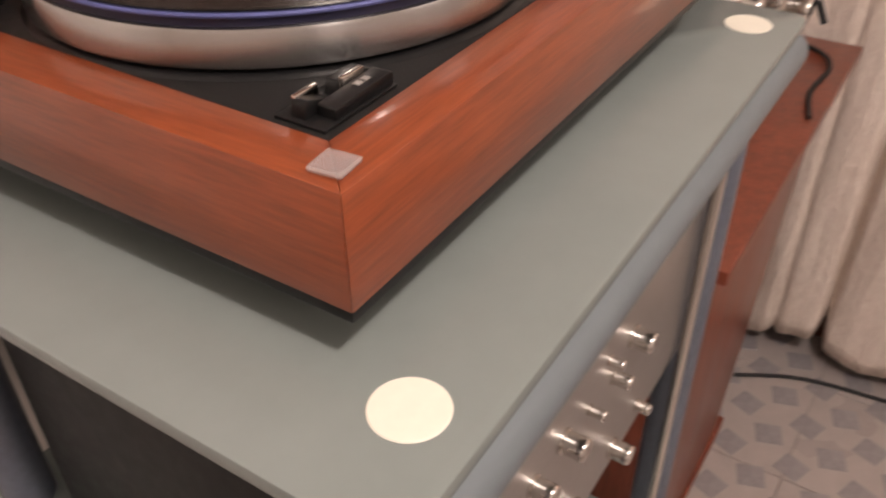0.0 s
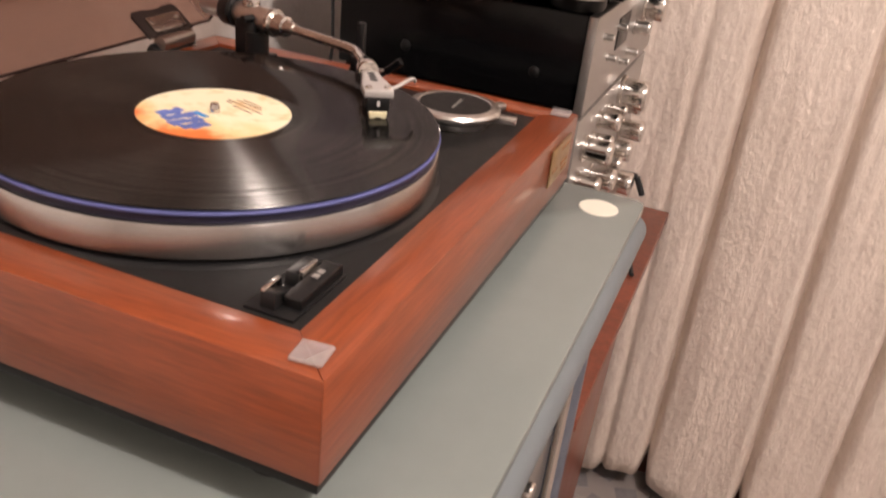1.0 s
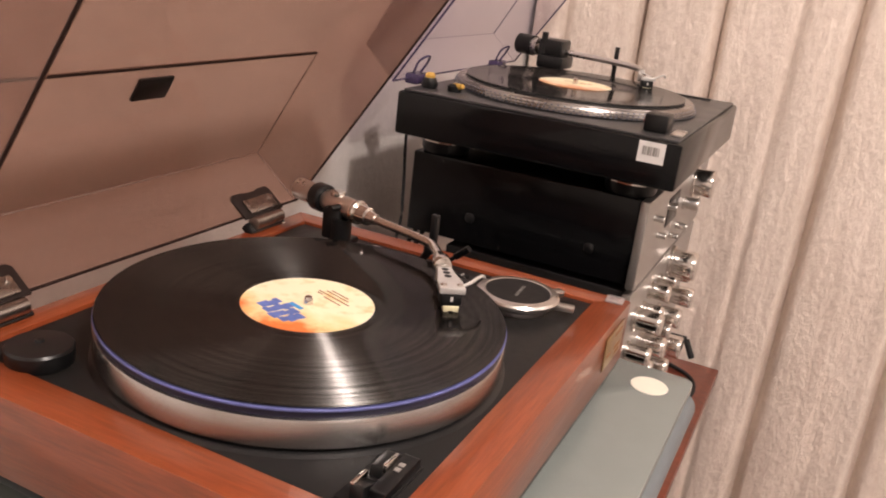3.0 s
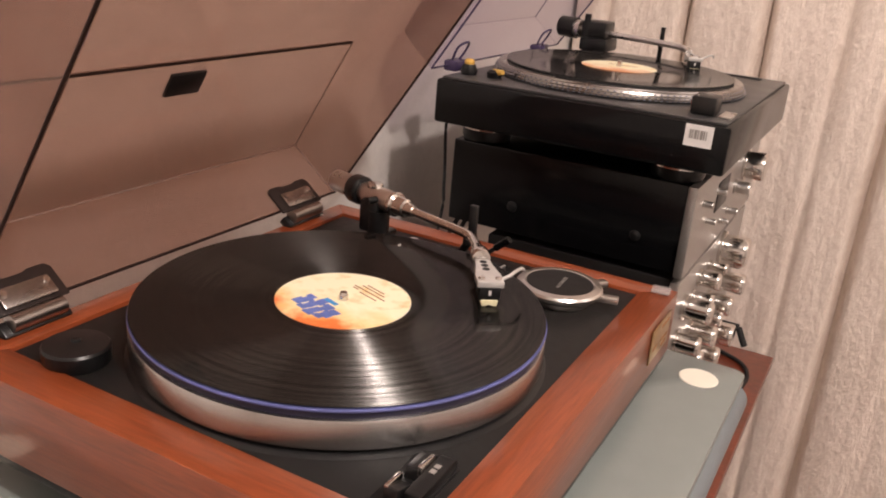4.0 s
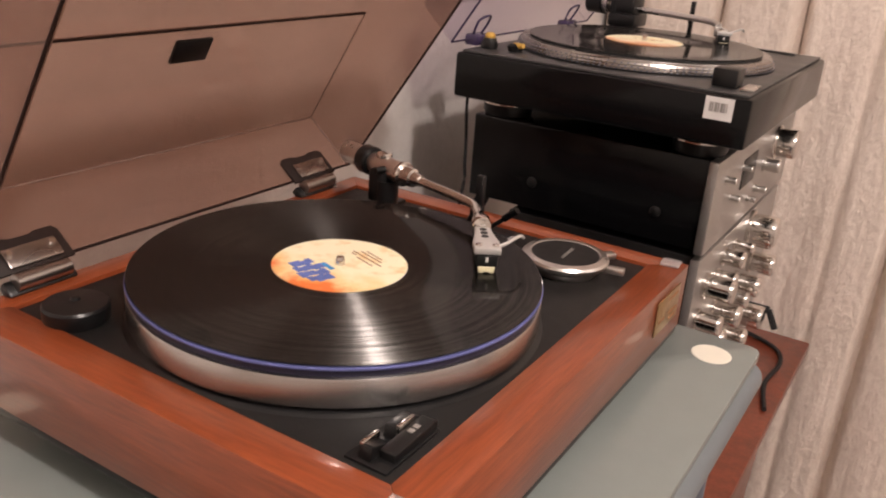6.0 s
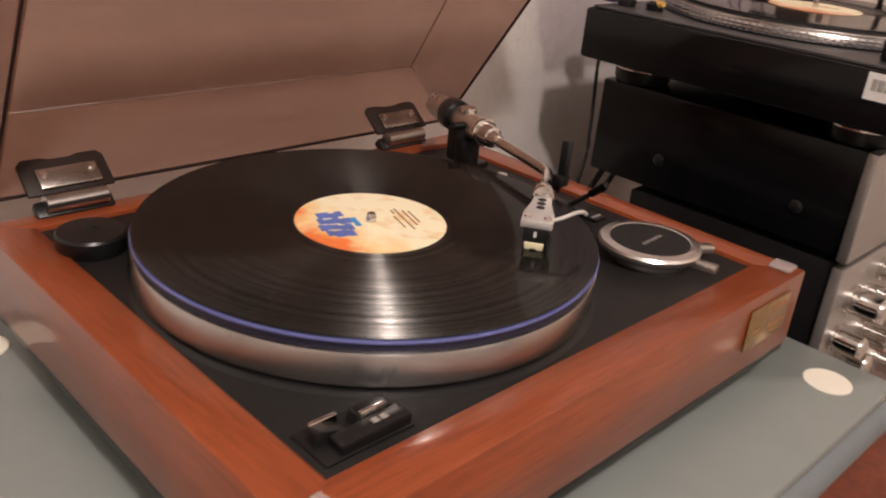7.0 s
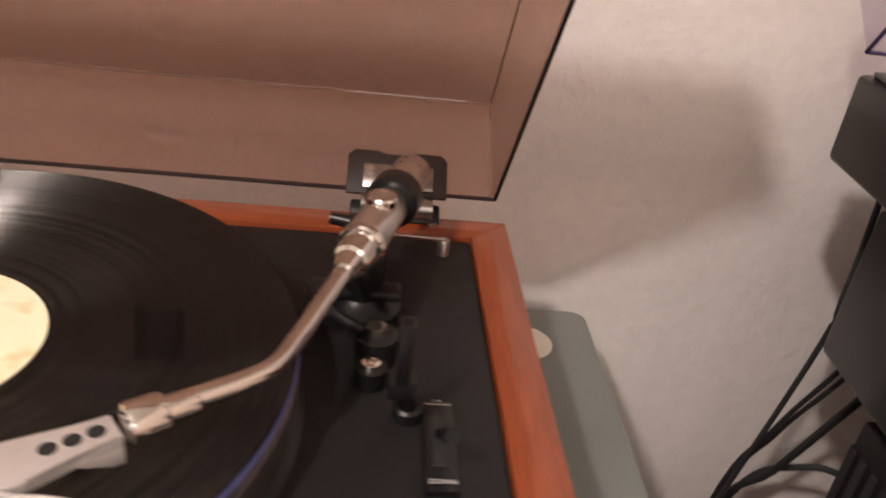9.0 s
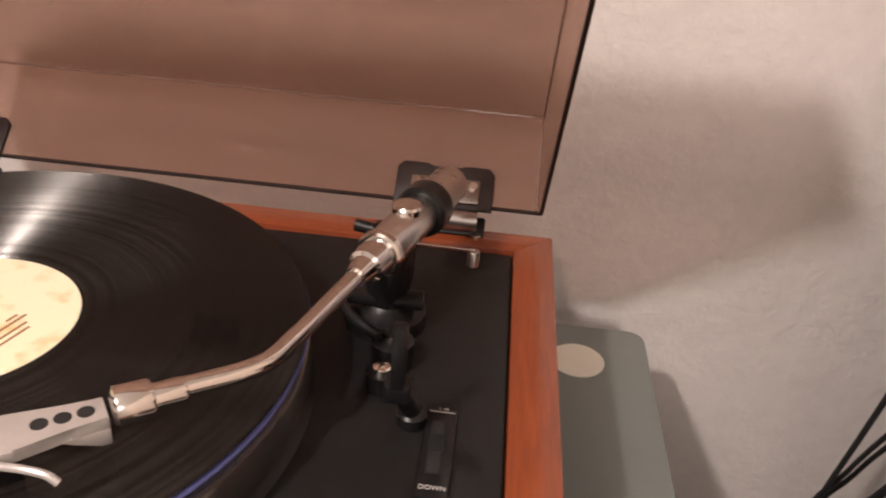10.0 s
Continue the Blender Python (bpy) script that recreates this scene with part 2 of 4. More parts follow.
def part(name, bm, material, parent=None, label="", m=None):
    ob = new(name, finish(bm, name, material))
    if m is not None:
        ob.matrix_basis = m
    if parent is not None:
        ob.parent = parent
    if label:
        ob["label"] = label
    return ob


def thing(name, at, label, category, group="", kind=""):
    ob = new(name)
    ob.location = at
    ob.empty_display_size = 0.02
    return tagged(ob, label, category, group, kind)


def box(x0, x1, y0, y1, z0, z1, bevel=0.0, seg=2):
    bm = bmesh.new()
    bmesh.ops.create_cube(bm, size=1.0)
    for v in bm.verts:
        v.co = Vector(((x0 + x1) / 2 + v.co.x * (x1 - x0), (y0 + y1) / 2 + v.co.y * (y1 - y0), (z0 + z1) / 2 + v.co.z * (z1 - z0)))
    if bevel:
        bmesh.ops.bevel(bm, geom=bm.edges[:], offset=bevel, segments=seg, affect="EDGES", profile=0.5)
    return bm


def lathe(profile, seg=64, centre=(0, 0, 0)):
    """A turned shape round z from (radius, height) pairs; ends on the axis are closed."""
    bm = bmesh.new()
    rings = []
    for r, z in profile:
        if r < 1e-6:
            rings.append([bm.verts.new((centre[0], centre[1], centre[2] + z))])
        else:
            rings.append([bm.verts.new((centre[0] + r * math.cos(2 * math.pi * i / seg), centre[1] + r * math.sin(2 * math.pi * i / seg), centre[2] + z)) for i in range(seg)])
    for a, b in zip(rings, rings[1:]):
        for i in range(seg):
            j = (i + 1) % seg
            if len(a) == 1 and len(b) == 1:
                continue
            if len(a) == 1:
                bm.faces.new((a[0], b[i], b[j]))
            elif len(b) == 1:
                bm.faces.new((a[i], a[j], b[0]))
            else:
                bm.faces.new((a[i], a[j], b[j], b[i]))
    return bm


def rod(p, q, r0, r1=None, seg=24, profile=None):
    """A bar from p to q; profile gives (share of length, radius) pairs."""
    p, q = Vector(p), Vector(q)
    length = (q - p).length
    r1 = r0 if r1 is None else r1
    pairs = profile or [(0, r0), (1, r1)]
    bm = lathe([(0, pairs[0][0] * length)] + [(r, s * length) for s, r in pairs] + [(0, pairs[-1][0] * length)], seg)
    bm.transform(Matrix.Translation(p) @ (q - p).to_track_quat("Z", "Y").to_matrix().to_4x4())
    return bm


def prism(points, axis, a, b, bevel=0.0):
    """An outline pushed along an axis from a to b."""
    bm = bmesh.new()
    def place(u, v, w):
        return {"x": (w, u, v), "y": (u, w, v), "z": (u, v, w)}[axis]
    lo = [bm.verts.new(place(u, v, a)) for u, v in points]
    hi = [bm.verts.new(place(u, v, b)) for u, v in points]
    bm.faces.new(lo)
    bm.faces.new(hi)
    n = len(points)
    for i in range(n):
        bm.faces.new((lo[i], lo[(i + 1) % n], hi[(i + 1) % n], hi[i]))
    if bevel:
        bmesh.ops.bevel(bm, geom=bm.edges[:], offset=bevel, segments=2, affect="EDGES", profile=0.5)
    return bm


def tube(points, r, seg=10, smooth_steps=6):
    """A round tube along a smooth line through the points."""
    pts = [Vector(p) for p in points]
    line = []
    for i in range(len(pts) - 1):
        p0, p1, p2, p3 = pts[max(0, i - 1)], pts[i], pts[i + 1], pts[min(len(pts) - 1, i + 2)]
        for k in range(smooth_steps):
            s = k / smooth_steps
            line.append(0.5 * ((2 * p1) + (p2 - p0) * s + (2 * p0 - 5 * p1 + 4 * p2 - p3) * s * s + (3 * p1 - p0 - 3 * p2 + p3) * s ** 3))
    line.append(pts[-1])
    bm = bmesh.new()
    rings = []
    for i, p in enumerate(line):
        d = line[min(i + 1, len(line) - 1)] - line[max(i - 1, 0)]
        frame_q = d.to_track_quat("Z", "Y").to_matrix()
        rings.append([bm.verts.new(p + frame_q @ Vector((r * math.cos(2 * math.pi * k / seg), r * math.sin(2 * math.pi * k / seg), 0))) for k in range(seg)])
    for a, b in zip(rings, rings[1:]):
        for k in range(seg):
            bm.faces.new((a[k], a[(k + 1) % seg], b[(k + 1) % seg], b[k]))
    bm.faces.new(rings[0])
    bm.faces.new(rings[-1])
    return bm


def join(*bms):
    out = bmesh.new()
    for b in bms:
        me = bpy.data.meshes.new("join")
        b.to_mesh(me)
        b.free()
        out.from_mesh(me)
        bpy.data.meshes.remove(me)
    return out


def structure(name, bm, material, label, category):
    return tagged(part(name, bm, material), label, category, kind="structure")


def words(name, text, size, material, parent, m, label):
    cu = bpy.data.curves.new(name, "FONT")
    cu.body, cu.size, cu.extrude = text, size, 0.0001
    cu.align_x, cu.align_y = "CENTER", "CENTER"
    tmp = bpy.data.objects.new(name, cu)
    me = bpy.data.meshes.new_from_object(tmp)
    bpy.data.objects.remove(tmp)
    me.materials.append(material)
    ob = new(name, me)
    ob.matrix_basis = m
    ob.parent = parent
    ob["label"] = label
    return ob


# ---- the room ----
structure("wall_north", box(-2.3, 1.62, WALL_Y, WALL_Y + 0.12, FLOOR, CEIL), WALLM, "white rough plaster wall behind the turntables", "wall")
structure("wall_east", box(1.56, 1.68, -3.2, WALL_Y, FLOOR, CEIL), WALLM, "white plaster wall behind the beige curtain", "wall")
structure("wall_west", box(-2.42, -2.3, -3.2, WALL_Y + 0.12, FLOOR, CEIL), WALLM, "plain white plaster wall of the room", "wall")
structure("wall_south", box(-2.42, 1.68, -3.32, -3.2, FLOOR, CEIL), WALLM, "plain white plaster wall of the room", "wall")
structure("ceiling", box(-2.42, 1.68, -3.32, WALL_Y + 0.12, CEIL, CEIL + 0.1), CEILM, "plain white painted ceiling", "ceiling")
floor = structure("floor", box(-2.42, 1.68, -3.32, WALL_Y + 0.12, FLOOR - 0.1, FLOOR - 0.004), GROUT, "pale tiled floor with grey square inlays", "floor")
structure("baseboard", box(1.535, 1.556, -3.2, WALL_Y - 0.005, FLOOR, FLOOR + 0.085, 0.004), BASE, "dark red-brown wooden baseboard below the curtain", "baseboard")


def curtain():
    """A hanging cloth: wide slack panels between narrow deep folds, with a wavy hem."""
    bm = bmesh.new()
    rows, cols = 60, 620
    y0, y1 = WALL_Y - 0.012, -1.9
    folds = [0.41, 0.267, 0.122, -0.032, -0.115, -0.322, -0.52, -0.70, -0.82, -0.95, -1.08, -1.2, -1.33, -1.47, -1.6, -1.75]
    grid = []
    for j in range(rows + 1):
        line = []
        v = j / rows
        for i in range(cols + 1):
            s = i / cols
            y = y0 + (y1 - y0) * s
            deep = 0.0
            for k, c in enumerate(folds):
                cc = c + 0.012 * math.sin(k * 2.3 + 2.2 * v) + 0.02 * (v - 0.35) * math.sin(k * 1.7)
                w = 0.010 + 0.006 * abs(math.sin(k * 3.1))
                deep = max(deep, (0.25 if k in (0, 3) else 1.0) * math.exp(-((y - cc) / w) ** 2))
            belly = noise.noise(Vector((y * 7.0, 0.4 * v, 3.0)))
            x = CURT_X + 0.042 * deep + 0.026 * belly + 0.004 * noise.noise(Vector((y * 30, v * 7, 2))) + 0.0035 * noise.noise(Vector((y * 62, v * 45, 7)))
            hem = FLOOR + 0.055 + 0.065 * deep + 0.045 * noise.noise(Vector((y * 6.5, 9, 1)))
            z = hem + (CEIL - 0.03 - hem) * v
            line.append(bm.verts.new((x, y, z)))
        grid.append(line)
    for j in range(rows):
        for i in range(cols):
            bm.faces.new((grid[j][i], grid[j][i + 1], grid[j + 1][i + 1], grid[j + 1][i]))
    top = tagged(part("curtain", bm, CURT), "beige crinkled fabric curtain hanging in deep folds to the floor", "curtain")
    mod = top.modifiers.new("cloth", "SOLIDIFY")
    mod.thickness = 0.003
    return top


curtain()
tagged(part("curtain_rail", rod((CURT_X, -1.95, CEIL - 0.02), (CURT_X, WALL_Y - 0.01, CEIL - 0.02), 0.012), CHROME), "slim metal rail that carries the beige curtain", "curtain rail")


# ---- the rack ----
GT = -0.0975
rack = thing("hifi_rack", (0.235, 0.18, FLOOR), "frosted glass hi-fi rack with grey metal posts", "rack")
RB = Vector(rack.location)


def rpart(name, bm, material, parent, label=""):
    """Like part(), for a mesh built in room coordinates below a thing that stands unturned."""
    base = Vector(parent.location)
    q = parent.parent
    while q is not None:
        base += Vector(q.location)
        q = q.parent
    bm.transform(Matrix.Translation(-base))
    return part(name, bm, material, parent, label)


def glass_sheet(x0, x1, y0, y1, z0, z1, r=0.012):
    pts = []
    for cx, cy, a0 in ((x1 - r, y1 - r, 0), (x0 + r, y1 - r, 90), (x0 + r, y0 + r, 180), (x1 - r, y0 + r, 270)):
        for k in range(5):
            a = radians(a0 + 22.5 * k)
            pts.append((cx + r * math.cos(a), cy + r * math.sin(a)))
    return prism(pts, "z", z0, z1, 0.0015)


rpart("glass_top", glass_sheet(-0.065, 0.532, -0.066, 0.431, GT - 0.010, GT), GLASS, rack, "frosted grey-green glass top")
rpart("front_rail", prism([(-0.058 + 0.016 * math.cos(radians(a)), GT - 0.0285 + 0.018 * math.sin(radians(a))) for a in range(0, 360, 18)], "x", -0.055, 0.520), GLASS_EDGE, rack, "rounded pale grey rail under the front edge")
for px, py in ((-0.004, -0.030), (0.487, -0.028), (0.481, 0.387), (-0.008, 0.388)):
    rpart("post", lathe([(0, FLOOR + 0.02), (0.021, FLOOR + 0.02), (0.021, GT - 0.012), (0, GT - 0.012)], 32, (px, py, 0)), POST, rack)
    rpart("foot", lathe([(0, FLOOR), (0.028, FLOOR), (0.028, FLOOR + 0.012), (0.020, FLOOR + 0.021), (0, FLOOR + 0.021)], 32, (px, py, 0)), RUBBER, rack)
    rpart("post_cap", lathe([(0, GT - 0.002), (0.0185, GT - 0.002), (0.019, GT + 0.0004), (0.0183, GT + 0.0010), (0, GT + 0.0010)], 40, (px, py, 0)), CREAM, rack, "cream round disc over the post")
rpart("support_rod", rod((0.452, -0.040, FLOOR + 0.02), (0.452, -0.040, GT - 0.045), 0.005), CHROME, rack, "slim bright rod beside the front post")
for sz in (-0.445, -0.80, -1.12):
    rpart("shelf", glass_sheet(-0.04, 0.515, -0.012, 0.42, sz - 0.010, sz), GLASS, rack, "frosted glass shelf")


# ---- hi-fi units ----
def knob(parent, x, y, z, r, length, material=SATIN, label="turned silver knob"):
    """A control knob that stands out towards -y."""
    bm = rod((x, y, z), (x, y - length, z), r, profile=[(0, r * 1.12), (0.12, r * 1.12), (0.14, r * 0.94), (0.86, r), (0.95, r * 0.96), (1.0, r * 0.86)], seg=28)
    return rpart("knob", bm, material, parent, label)


receiver = thing("stereo_receiver", (0.23, 0.17, -0.445), "silver-fronted stereo receiver on the rack shelf", "receiver")
rpart("case", box(0.0, 0.46, -0.020, 0.34, -0.437, -0.175, 0.004), MATTE, receiver, "black metal case")
rpart("front_panel", box(-0.004, 0.464, -0.032, -0.0205, -0.439, -0.185, 0.002), PANEL, receiver, "brushed silver front panel")
for fx, fy in ((0.04, 0.02), (0.42, 0.02), (0.04, 0.30), (0.42, 0.30)):
    rpart("foot", lathe([(0, -0.445), (0.014, -0.445), (0.016, -0.4375), (0, -0.4375)], 20, (fx, fy, 0)), RUBBER, receiver)
for kx, kz, kr, kl in ((0.06, -0.285, 0.016, 0.026), (0.125, -0.290, 0.011, 0.022), (0.171, -0.291, 0.013, 0.024), (0.215, -0.300, 0.006, 0.018), (0.262, -0.306, 0.009, 0.020),
                       (0.296, -0.290, 0.013, 0.024), (0.246, -0.275, 0.006, 0.016), (0.286, -0.415, 0.013, 0.024), (0.34, -0.41, 0.008, 0.018), (0.21, -0.41, 0.010, 0.02)):
    knob(receiver, kx, -0.032, kz, kr * 0.72, kl * 0.8, CHROME)

cab = thing("side_cabinet", (0.95, 0.22, FLOOR), "red-brown polished wooden cabinet beside the rack", "cabinet")
CT = -0.452
rpart("top", box(0.63, 1.385, -0.035, 0.46, CT - 0.022, CT, 0.003), CAB, cab, "polished red-brown top board")
rpart("front_panel", prism([(0.66, FLOOR + 0.03), (1.075, FLOOR + 0.03), (1.36, CT - 0.024), (0.66, CT - 0.024)], "y", 0.0, 0.020, 0.002), CAB, cab)
rpart("side_panel", box(0.64, 0.662, -0.01, 0.44, FLOOR, CT - 0.0235, 0.002), CAB, cab)
rpart("side_panel", prism([(1.12, FLOOR + 0.03), (1.142, FLOOR + 0.03), (1.372, CT - 0.024), (1.345, CT - 0.024)], "y", 0.022, 0.44, 0.002), CAB, cab)
rpart("plinth", box(0.645, 1.14, -0.006, 0.43, FLOOR, FLOOR + 0.028, 0.002), CAB, cab)
tagged(part("cable_on_cabinet", tube([(1.06, -0.02, CT + 0.004), (1.15, 0.0, CT + 0.004), (1.25, -0.006, CT + 0.004), (1.31, 0.02, CT + 0.004), (1.35, 0.10, CT + 0.004)], 0.004), RUBBER), "black cable lying on the wooden cabinet top", "cable")

tuner = thing("silver_receiver_stack", (0.89, 0.20, CT), "tall silver-fronted receiver with many turned knobs", "receiver")
rpart("case", box(0.685, 1.095, 0.054, 0.302, CT + 0.008, -0.0795, 0.003), MATTE, tuner, "black vented case")
rpart("front_panel", box(0.676, 1.10, 0.042, 0.0535, CT + 0.006, -0.080, 0.002), PANEL, tuner, "brushed silver front panel")
for fx, fy in ((0.72, 0.09), (1.06, 0.09), (0.72, 0.28), (1.06, 0.28)):
    rpart("foot", lathe([(0, CT), (0.014, CT), (0.016, CT + 0.0075), (0, CT + 0.0075)], 20, (fx, fy, 0)), RUBBER, tuner)
for i in range(16):
    rpart("vent_slot", box(0.6835, 0.6862, 0.10 + 0.013 * i, 0.106 + 0.013 * i, -0.155, -0.10), RUBBER, tuner)
for kx, kz, kr, kl in ((0.931, -0.105, 0.019, 0.036), (0.975, -0.135, 0.010, 0.026), (0.852, -0.108, 0.006, 0.024), (0.795, -0.108, 0.010, 0.026), (0.990, -0.175, 0.014, 0.034), (0.768, -0.128, 0.009, 0.026),
                       (0.897, -0.178, 0.013, 0.034), (0.722, -0.125, 0.013, 0.034), (0.868, -0.190, 0.010, 0.028), (0.705, -0.165, 0.011, 0.030), (0.795, -0.186, 0.013, 0.034), (0.991, -0.262, 0.016, 0.034),
                       (0.743, -0.200, 0.012, 0.030), (0.90, -0.262, 0.013, 0.030), (0.82, -0.262, 0.013, 0.030), (0.74, -0.262, 0.013, 0.030)):
    knob(tuner, kx, 0.042, kz, kr * 1.15, kl * 1.1, CHROME)
rpart("headphone_plug", join(rod((1.03, 0.042, -0.262), (1.03, 0.004, -0.262), 0.006), rod((1.03, 0.004, -0.262), (1.03, -0.010, -0.290), 0.005)), RUBBER, tuner, "black plug with a bent lead")

amp = thing("power_amplifier", (0.89, 0.20, -0.079), "black-cased amplifier with a silver front", "amplifier")
rpart("case", box(0.680, 1.095, 0.052, 0.362, -0.070, 0.040, 0.003), GLOSS, amp, "gloss black metal case")
rpart("front_panel", box(0.672, 1.10, 0.040, 0.0515, -0.072, 0.041, 0.002), PANEL, amp, "brushed silver front panel")
for fx, fy in ((0.72, 0.09), (1.06, 0.09), (0.72, 0.27), (1.06, 0.27)):
    rpart("foot", lathe([(0, -0.0795), (0.014, -0.079), (0.016, -0.0705), (0, -0.0705)], 20, (fx, fy, 0)), RUBBER, amp)
for sy in (0.27, 0.106):
    s = rpart("case_screw", rod((0.6802, sy, -0.034), (0.6768, sy, -0.034), 0.006, profile=[(0, 0.007), (0.5, 0.0066), (1, 0.004)]), BLACK, amp, "black case screw with a cross slot")
knob(amp, 0.985, 0.040, 0.010, 0.021, 0.030, CHROME)
for kx, kz, kr, kl in ((0.93, -0.012, 0.009, 0.022), (0.90, -0.040, 0.005, 0.016), (0.80, 0.010, 0.004, 0.012), (0.76, -0.02, 0.004, 0.012), (0.72, 0.012, 0.004, 0.012), (0.86, -0.045, 0.004, 0.012)):
    knob(amp, kx, 0.040, kz, kr, kl, SATIN)
rpart("dark_window", box(0.80, 0.87, 0.0385, 0.0405, -0.02, 0.02, 0.001), BLACK, amp)


# ---- dust covers ----
def dust_cover(name, x0, x1, rear_rim, rear_top, crease, front_top, front_rim, pane, edge, label, thick=0.003, fillet=None):
    """A hinged acrylic cover standing open, from its outline in the yz plane."""
    cover = thing(name, (0.5 * (x0 + x1), rear_rim[0], rear_rim[1]), label, "dust cover")
    outline = [rear_rim, rear_top, crease, front_top, front_rim]
    names = ("rear_panel", "top_panel", "sloped_panel", "front_panel")
    for nm, p, q in zip(names, outline, outline[1:]):
        d = Vector((q[0] - p[0], q[1] - p[1])).normalized()
        nrm = Vector((d.y, -d.x)) * thick
        rpart(nm, prism([p, q, (q[0] + nrm.x, q[1] + nrm.y), (p[0] + nrm.x, p[1] + nrm.y)], "x", x0 + thick, x1 - thick), pane, cover)
    for a, b in ((x0, x0 + thick), (x1 - thick, x1)):
        rpart("side_panel", prism(outline, "x", a, b), pane, cover)
    e = 0.0013
    def strip(p, q):
        return rod(p, q, e, seg=6)
    for x in (x0, x1):
        rpart("rim_edge", strip((x, *rear_rim), (x, *front_rim)), edge, cover, "dark cut edge of the acrylic")
    rpart("rim_edge", strip((x0, *rear_rim), (x1, *rear_rim)), edge, cover)
    rpart("rim_edge", strip((x0, *front_rim), (x1, *front_rim)), edge, cover)
    rpart("crease_edge", strip((x0 + 0.004, *crease), (x1 - 0.004, *crease)), edge, cover)
    for p, q in ((rear_top, crease),):
        rpart("seam_edge", rod((x1 - 0.0035, *p), (x1 - 0.0035, *q), 0.0008, seg=8), fillet or edge, cover)
    rpart("seam_edge", rod((x0 + 0.003, *rear_top), (x1 - 0.003, *rear_top), 0.0009, seg=8), fillet or pane, cover, "rounded inner corner of the acrylic, its highlight put into a paler tint")
    rpart("seam_edge", rod((x1 - 0.0035, *rear_rim), (x1 - 0.0035, *rear_top), 0.0007, seg=8), fillet or pane, cover)
    return cover


RA = radians(56)
rr, rt, cr = (0.380, 0.016), (0.433, 0.059), (0.363, 0.179)
frim = (rr[0] - 0.37 * math.cos(RA), rr[1] + 0.37 * math.sin(RA))
ftop = (cr[0] - 0.215 * math.cos(radians(49)), cr[1] + 0.215 * math.sin(radians(49)))
cover = dust_cover("dust_cover", 0.010, 0.441, rr, rt, cr, ftop, frim, SMOKE, SMOKE_EDGE, "smoked brown acrylic dust cover standing open on two hinges", fillet=SMOKE_FILLET_GLINT)
d = Vector((cr[0] - rt[0], cr[1] - rt[1])).normalized()
c0 = Vector(rt) + d * 0.118
bq = [c0 + d * 0.011, c0 - d * 0.011]
inn = Vector((-d.y, d.x)) * 0.003
rpart("maker_badge", prism([(bq[0].x, bq[0].y), (bq[1].x, bq[1].y), (bq[1].x + inn.x, bq[1].y + inn.y), (bq[0].x + inn.x, bq[0].y + inn.y)], "x", 0.196, 0.234, 0.0006), BLACK, cover, "small black badge plate")
for bx in (0.064, 0.379):
    hm0 = Matrix.Translation((bx - 0.2255, 0.0, 0.0)) @ pose(0, 0, 0, -51, 0, 0)
    plate = [(-0.031, -0.004), (0.031, -0.004), (0.031, 0.022), (0.027, 0.026), (0.012, 0.026), (0.008, 0.023), (-0.008, 0.023), (-0.012, 0.026), (-0.027, 0.026), (-0.031, 0.022)]
    hinge = part("hinge", prism(plate, "y", -0.0030, -0.0002, 0.0008), HINGE, cover, "dark hinge with a chrome clamp", hm0)
    part("clamp_plate", box(-0.0215, 0.0225, -0.0062, -0.0031, -0.001, 0.0155, 0.0012), DULL, hinge, "dull chrome clamp plate")
    for s in (-0.017, 0.018):
        part("screw", rod((s, -0.0062, 0.0105), (s, -0.0082, 0.0105), 0.0026), CHROME, hinge)
    part("hinge_barrel", rod((-0.0215, 0.001, -0.0095), (0.0225, 0.001, -0.0095), 0.0068), DULL, hinge)
    part("hinge_foot", box(-0.028, 0.028, 0.004, 0.013, -0.018, -0.0045, 0.002), BLACK, hinge)

# ---- the wooden turntable ----
tt = thing("turntable", (0.225, 0.19, GT), "belt-drive turntable in an orange-brown wooden plinth", "turntable")
PH = -0.0605
ins = 0.030
for nm, poly, m in (("front_board", [(0, 0), (0.45, 0), (0.45 - ins + 0.006, ins), (ins, ins)], WOOD_X), ("rear_board", [(0, 0.38), (ins, 0.358), (0.45 - ins + 0.006, 0.358), (0.45, 0.38)], WOOD_X),
                    ("side_board", [(0, 0), (ins, ins), (ins, 0.358), (0, 0.38)], WOOD_Y), ("side_board", [(0.45, 0), (0.45, 0.38), (0.45 - ins + 0.006, 0.358), (0.45 - ins + 0.006, ins)], WOOD_Y)):
    rpart(nm, prism(poly, "z", PH, 0, 0.0008), m, tt)
rpart("base_plate", box(0.0015, 0.4485, 0.0015, 0.3785, PH - 0.0075, PH - 0.0005, 0.001), BLACK, tt, "black base under the plinth")
for fx, fy in ((0.05, 0.05), (0.40, 0.05), (0.05, 0.33), (0.40, 0.33)):
    rpart("foot", lathe([(0, GT), (0.022, GT), (0.024, GT + 0.006), (0.020, GT + 0.022), (0.020, PH - 0.0077), (0, PH - 0.0077)], 28, (fx, fy, 0)), RUBBER, tt)
rpart("deck_plate", box(ins + 0.0006, 0.4254, ins + 0.0006, 0.3574, -0.02, -0.0025, 0.002), DECK, tt, "charcoal painted metal deck")
RC = (0.184, 0.188)
pl = rpart("platter", lathe([(0, 0.002), (0.1500, 0.002), (0.1512, 0.0028), (0.1515, 0.004), (0.1515, 0.0205), (0.1508, 0.0222), (0.149, 0.0226), (0, 0.0226)], 160), RIM, tt, "polished aluminium platter rim")
pl.location = Vector((*RC, 0)) - Vector(tt.location)
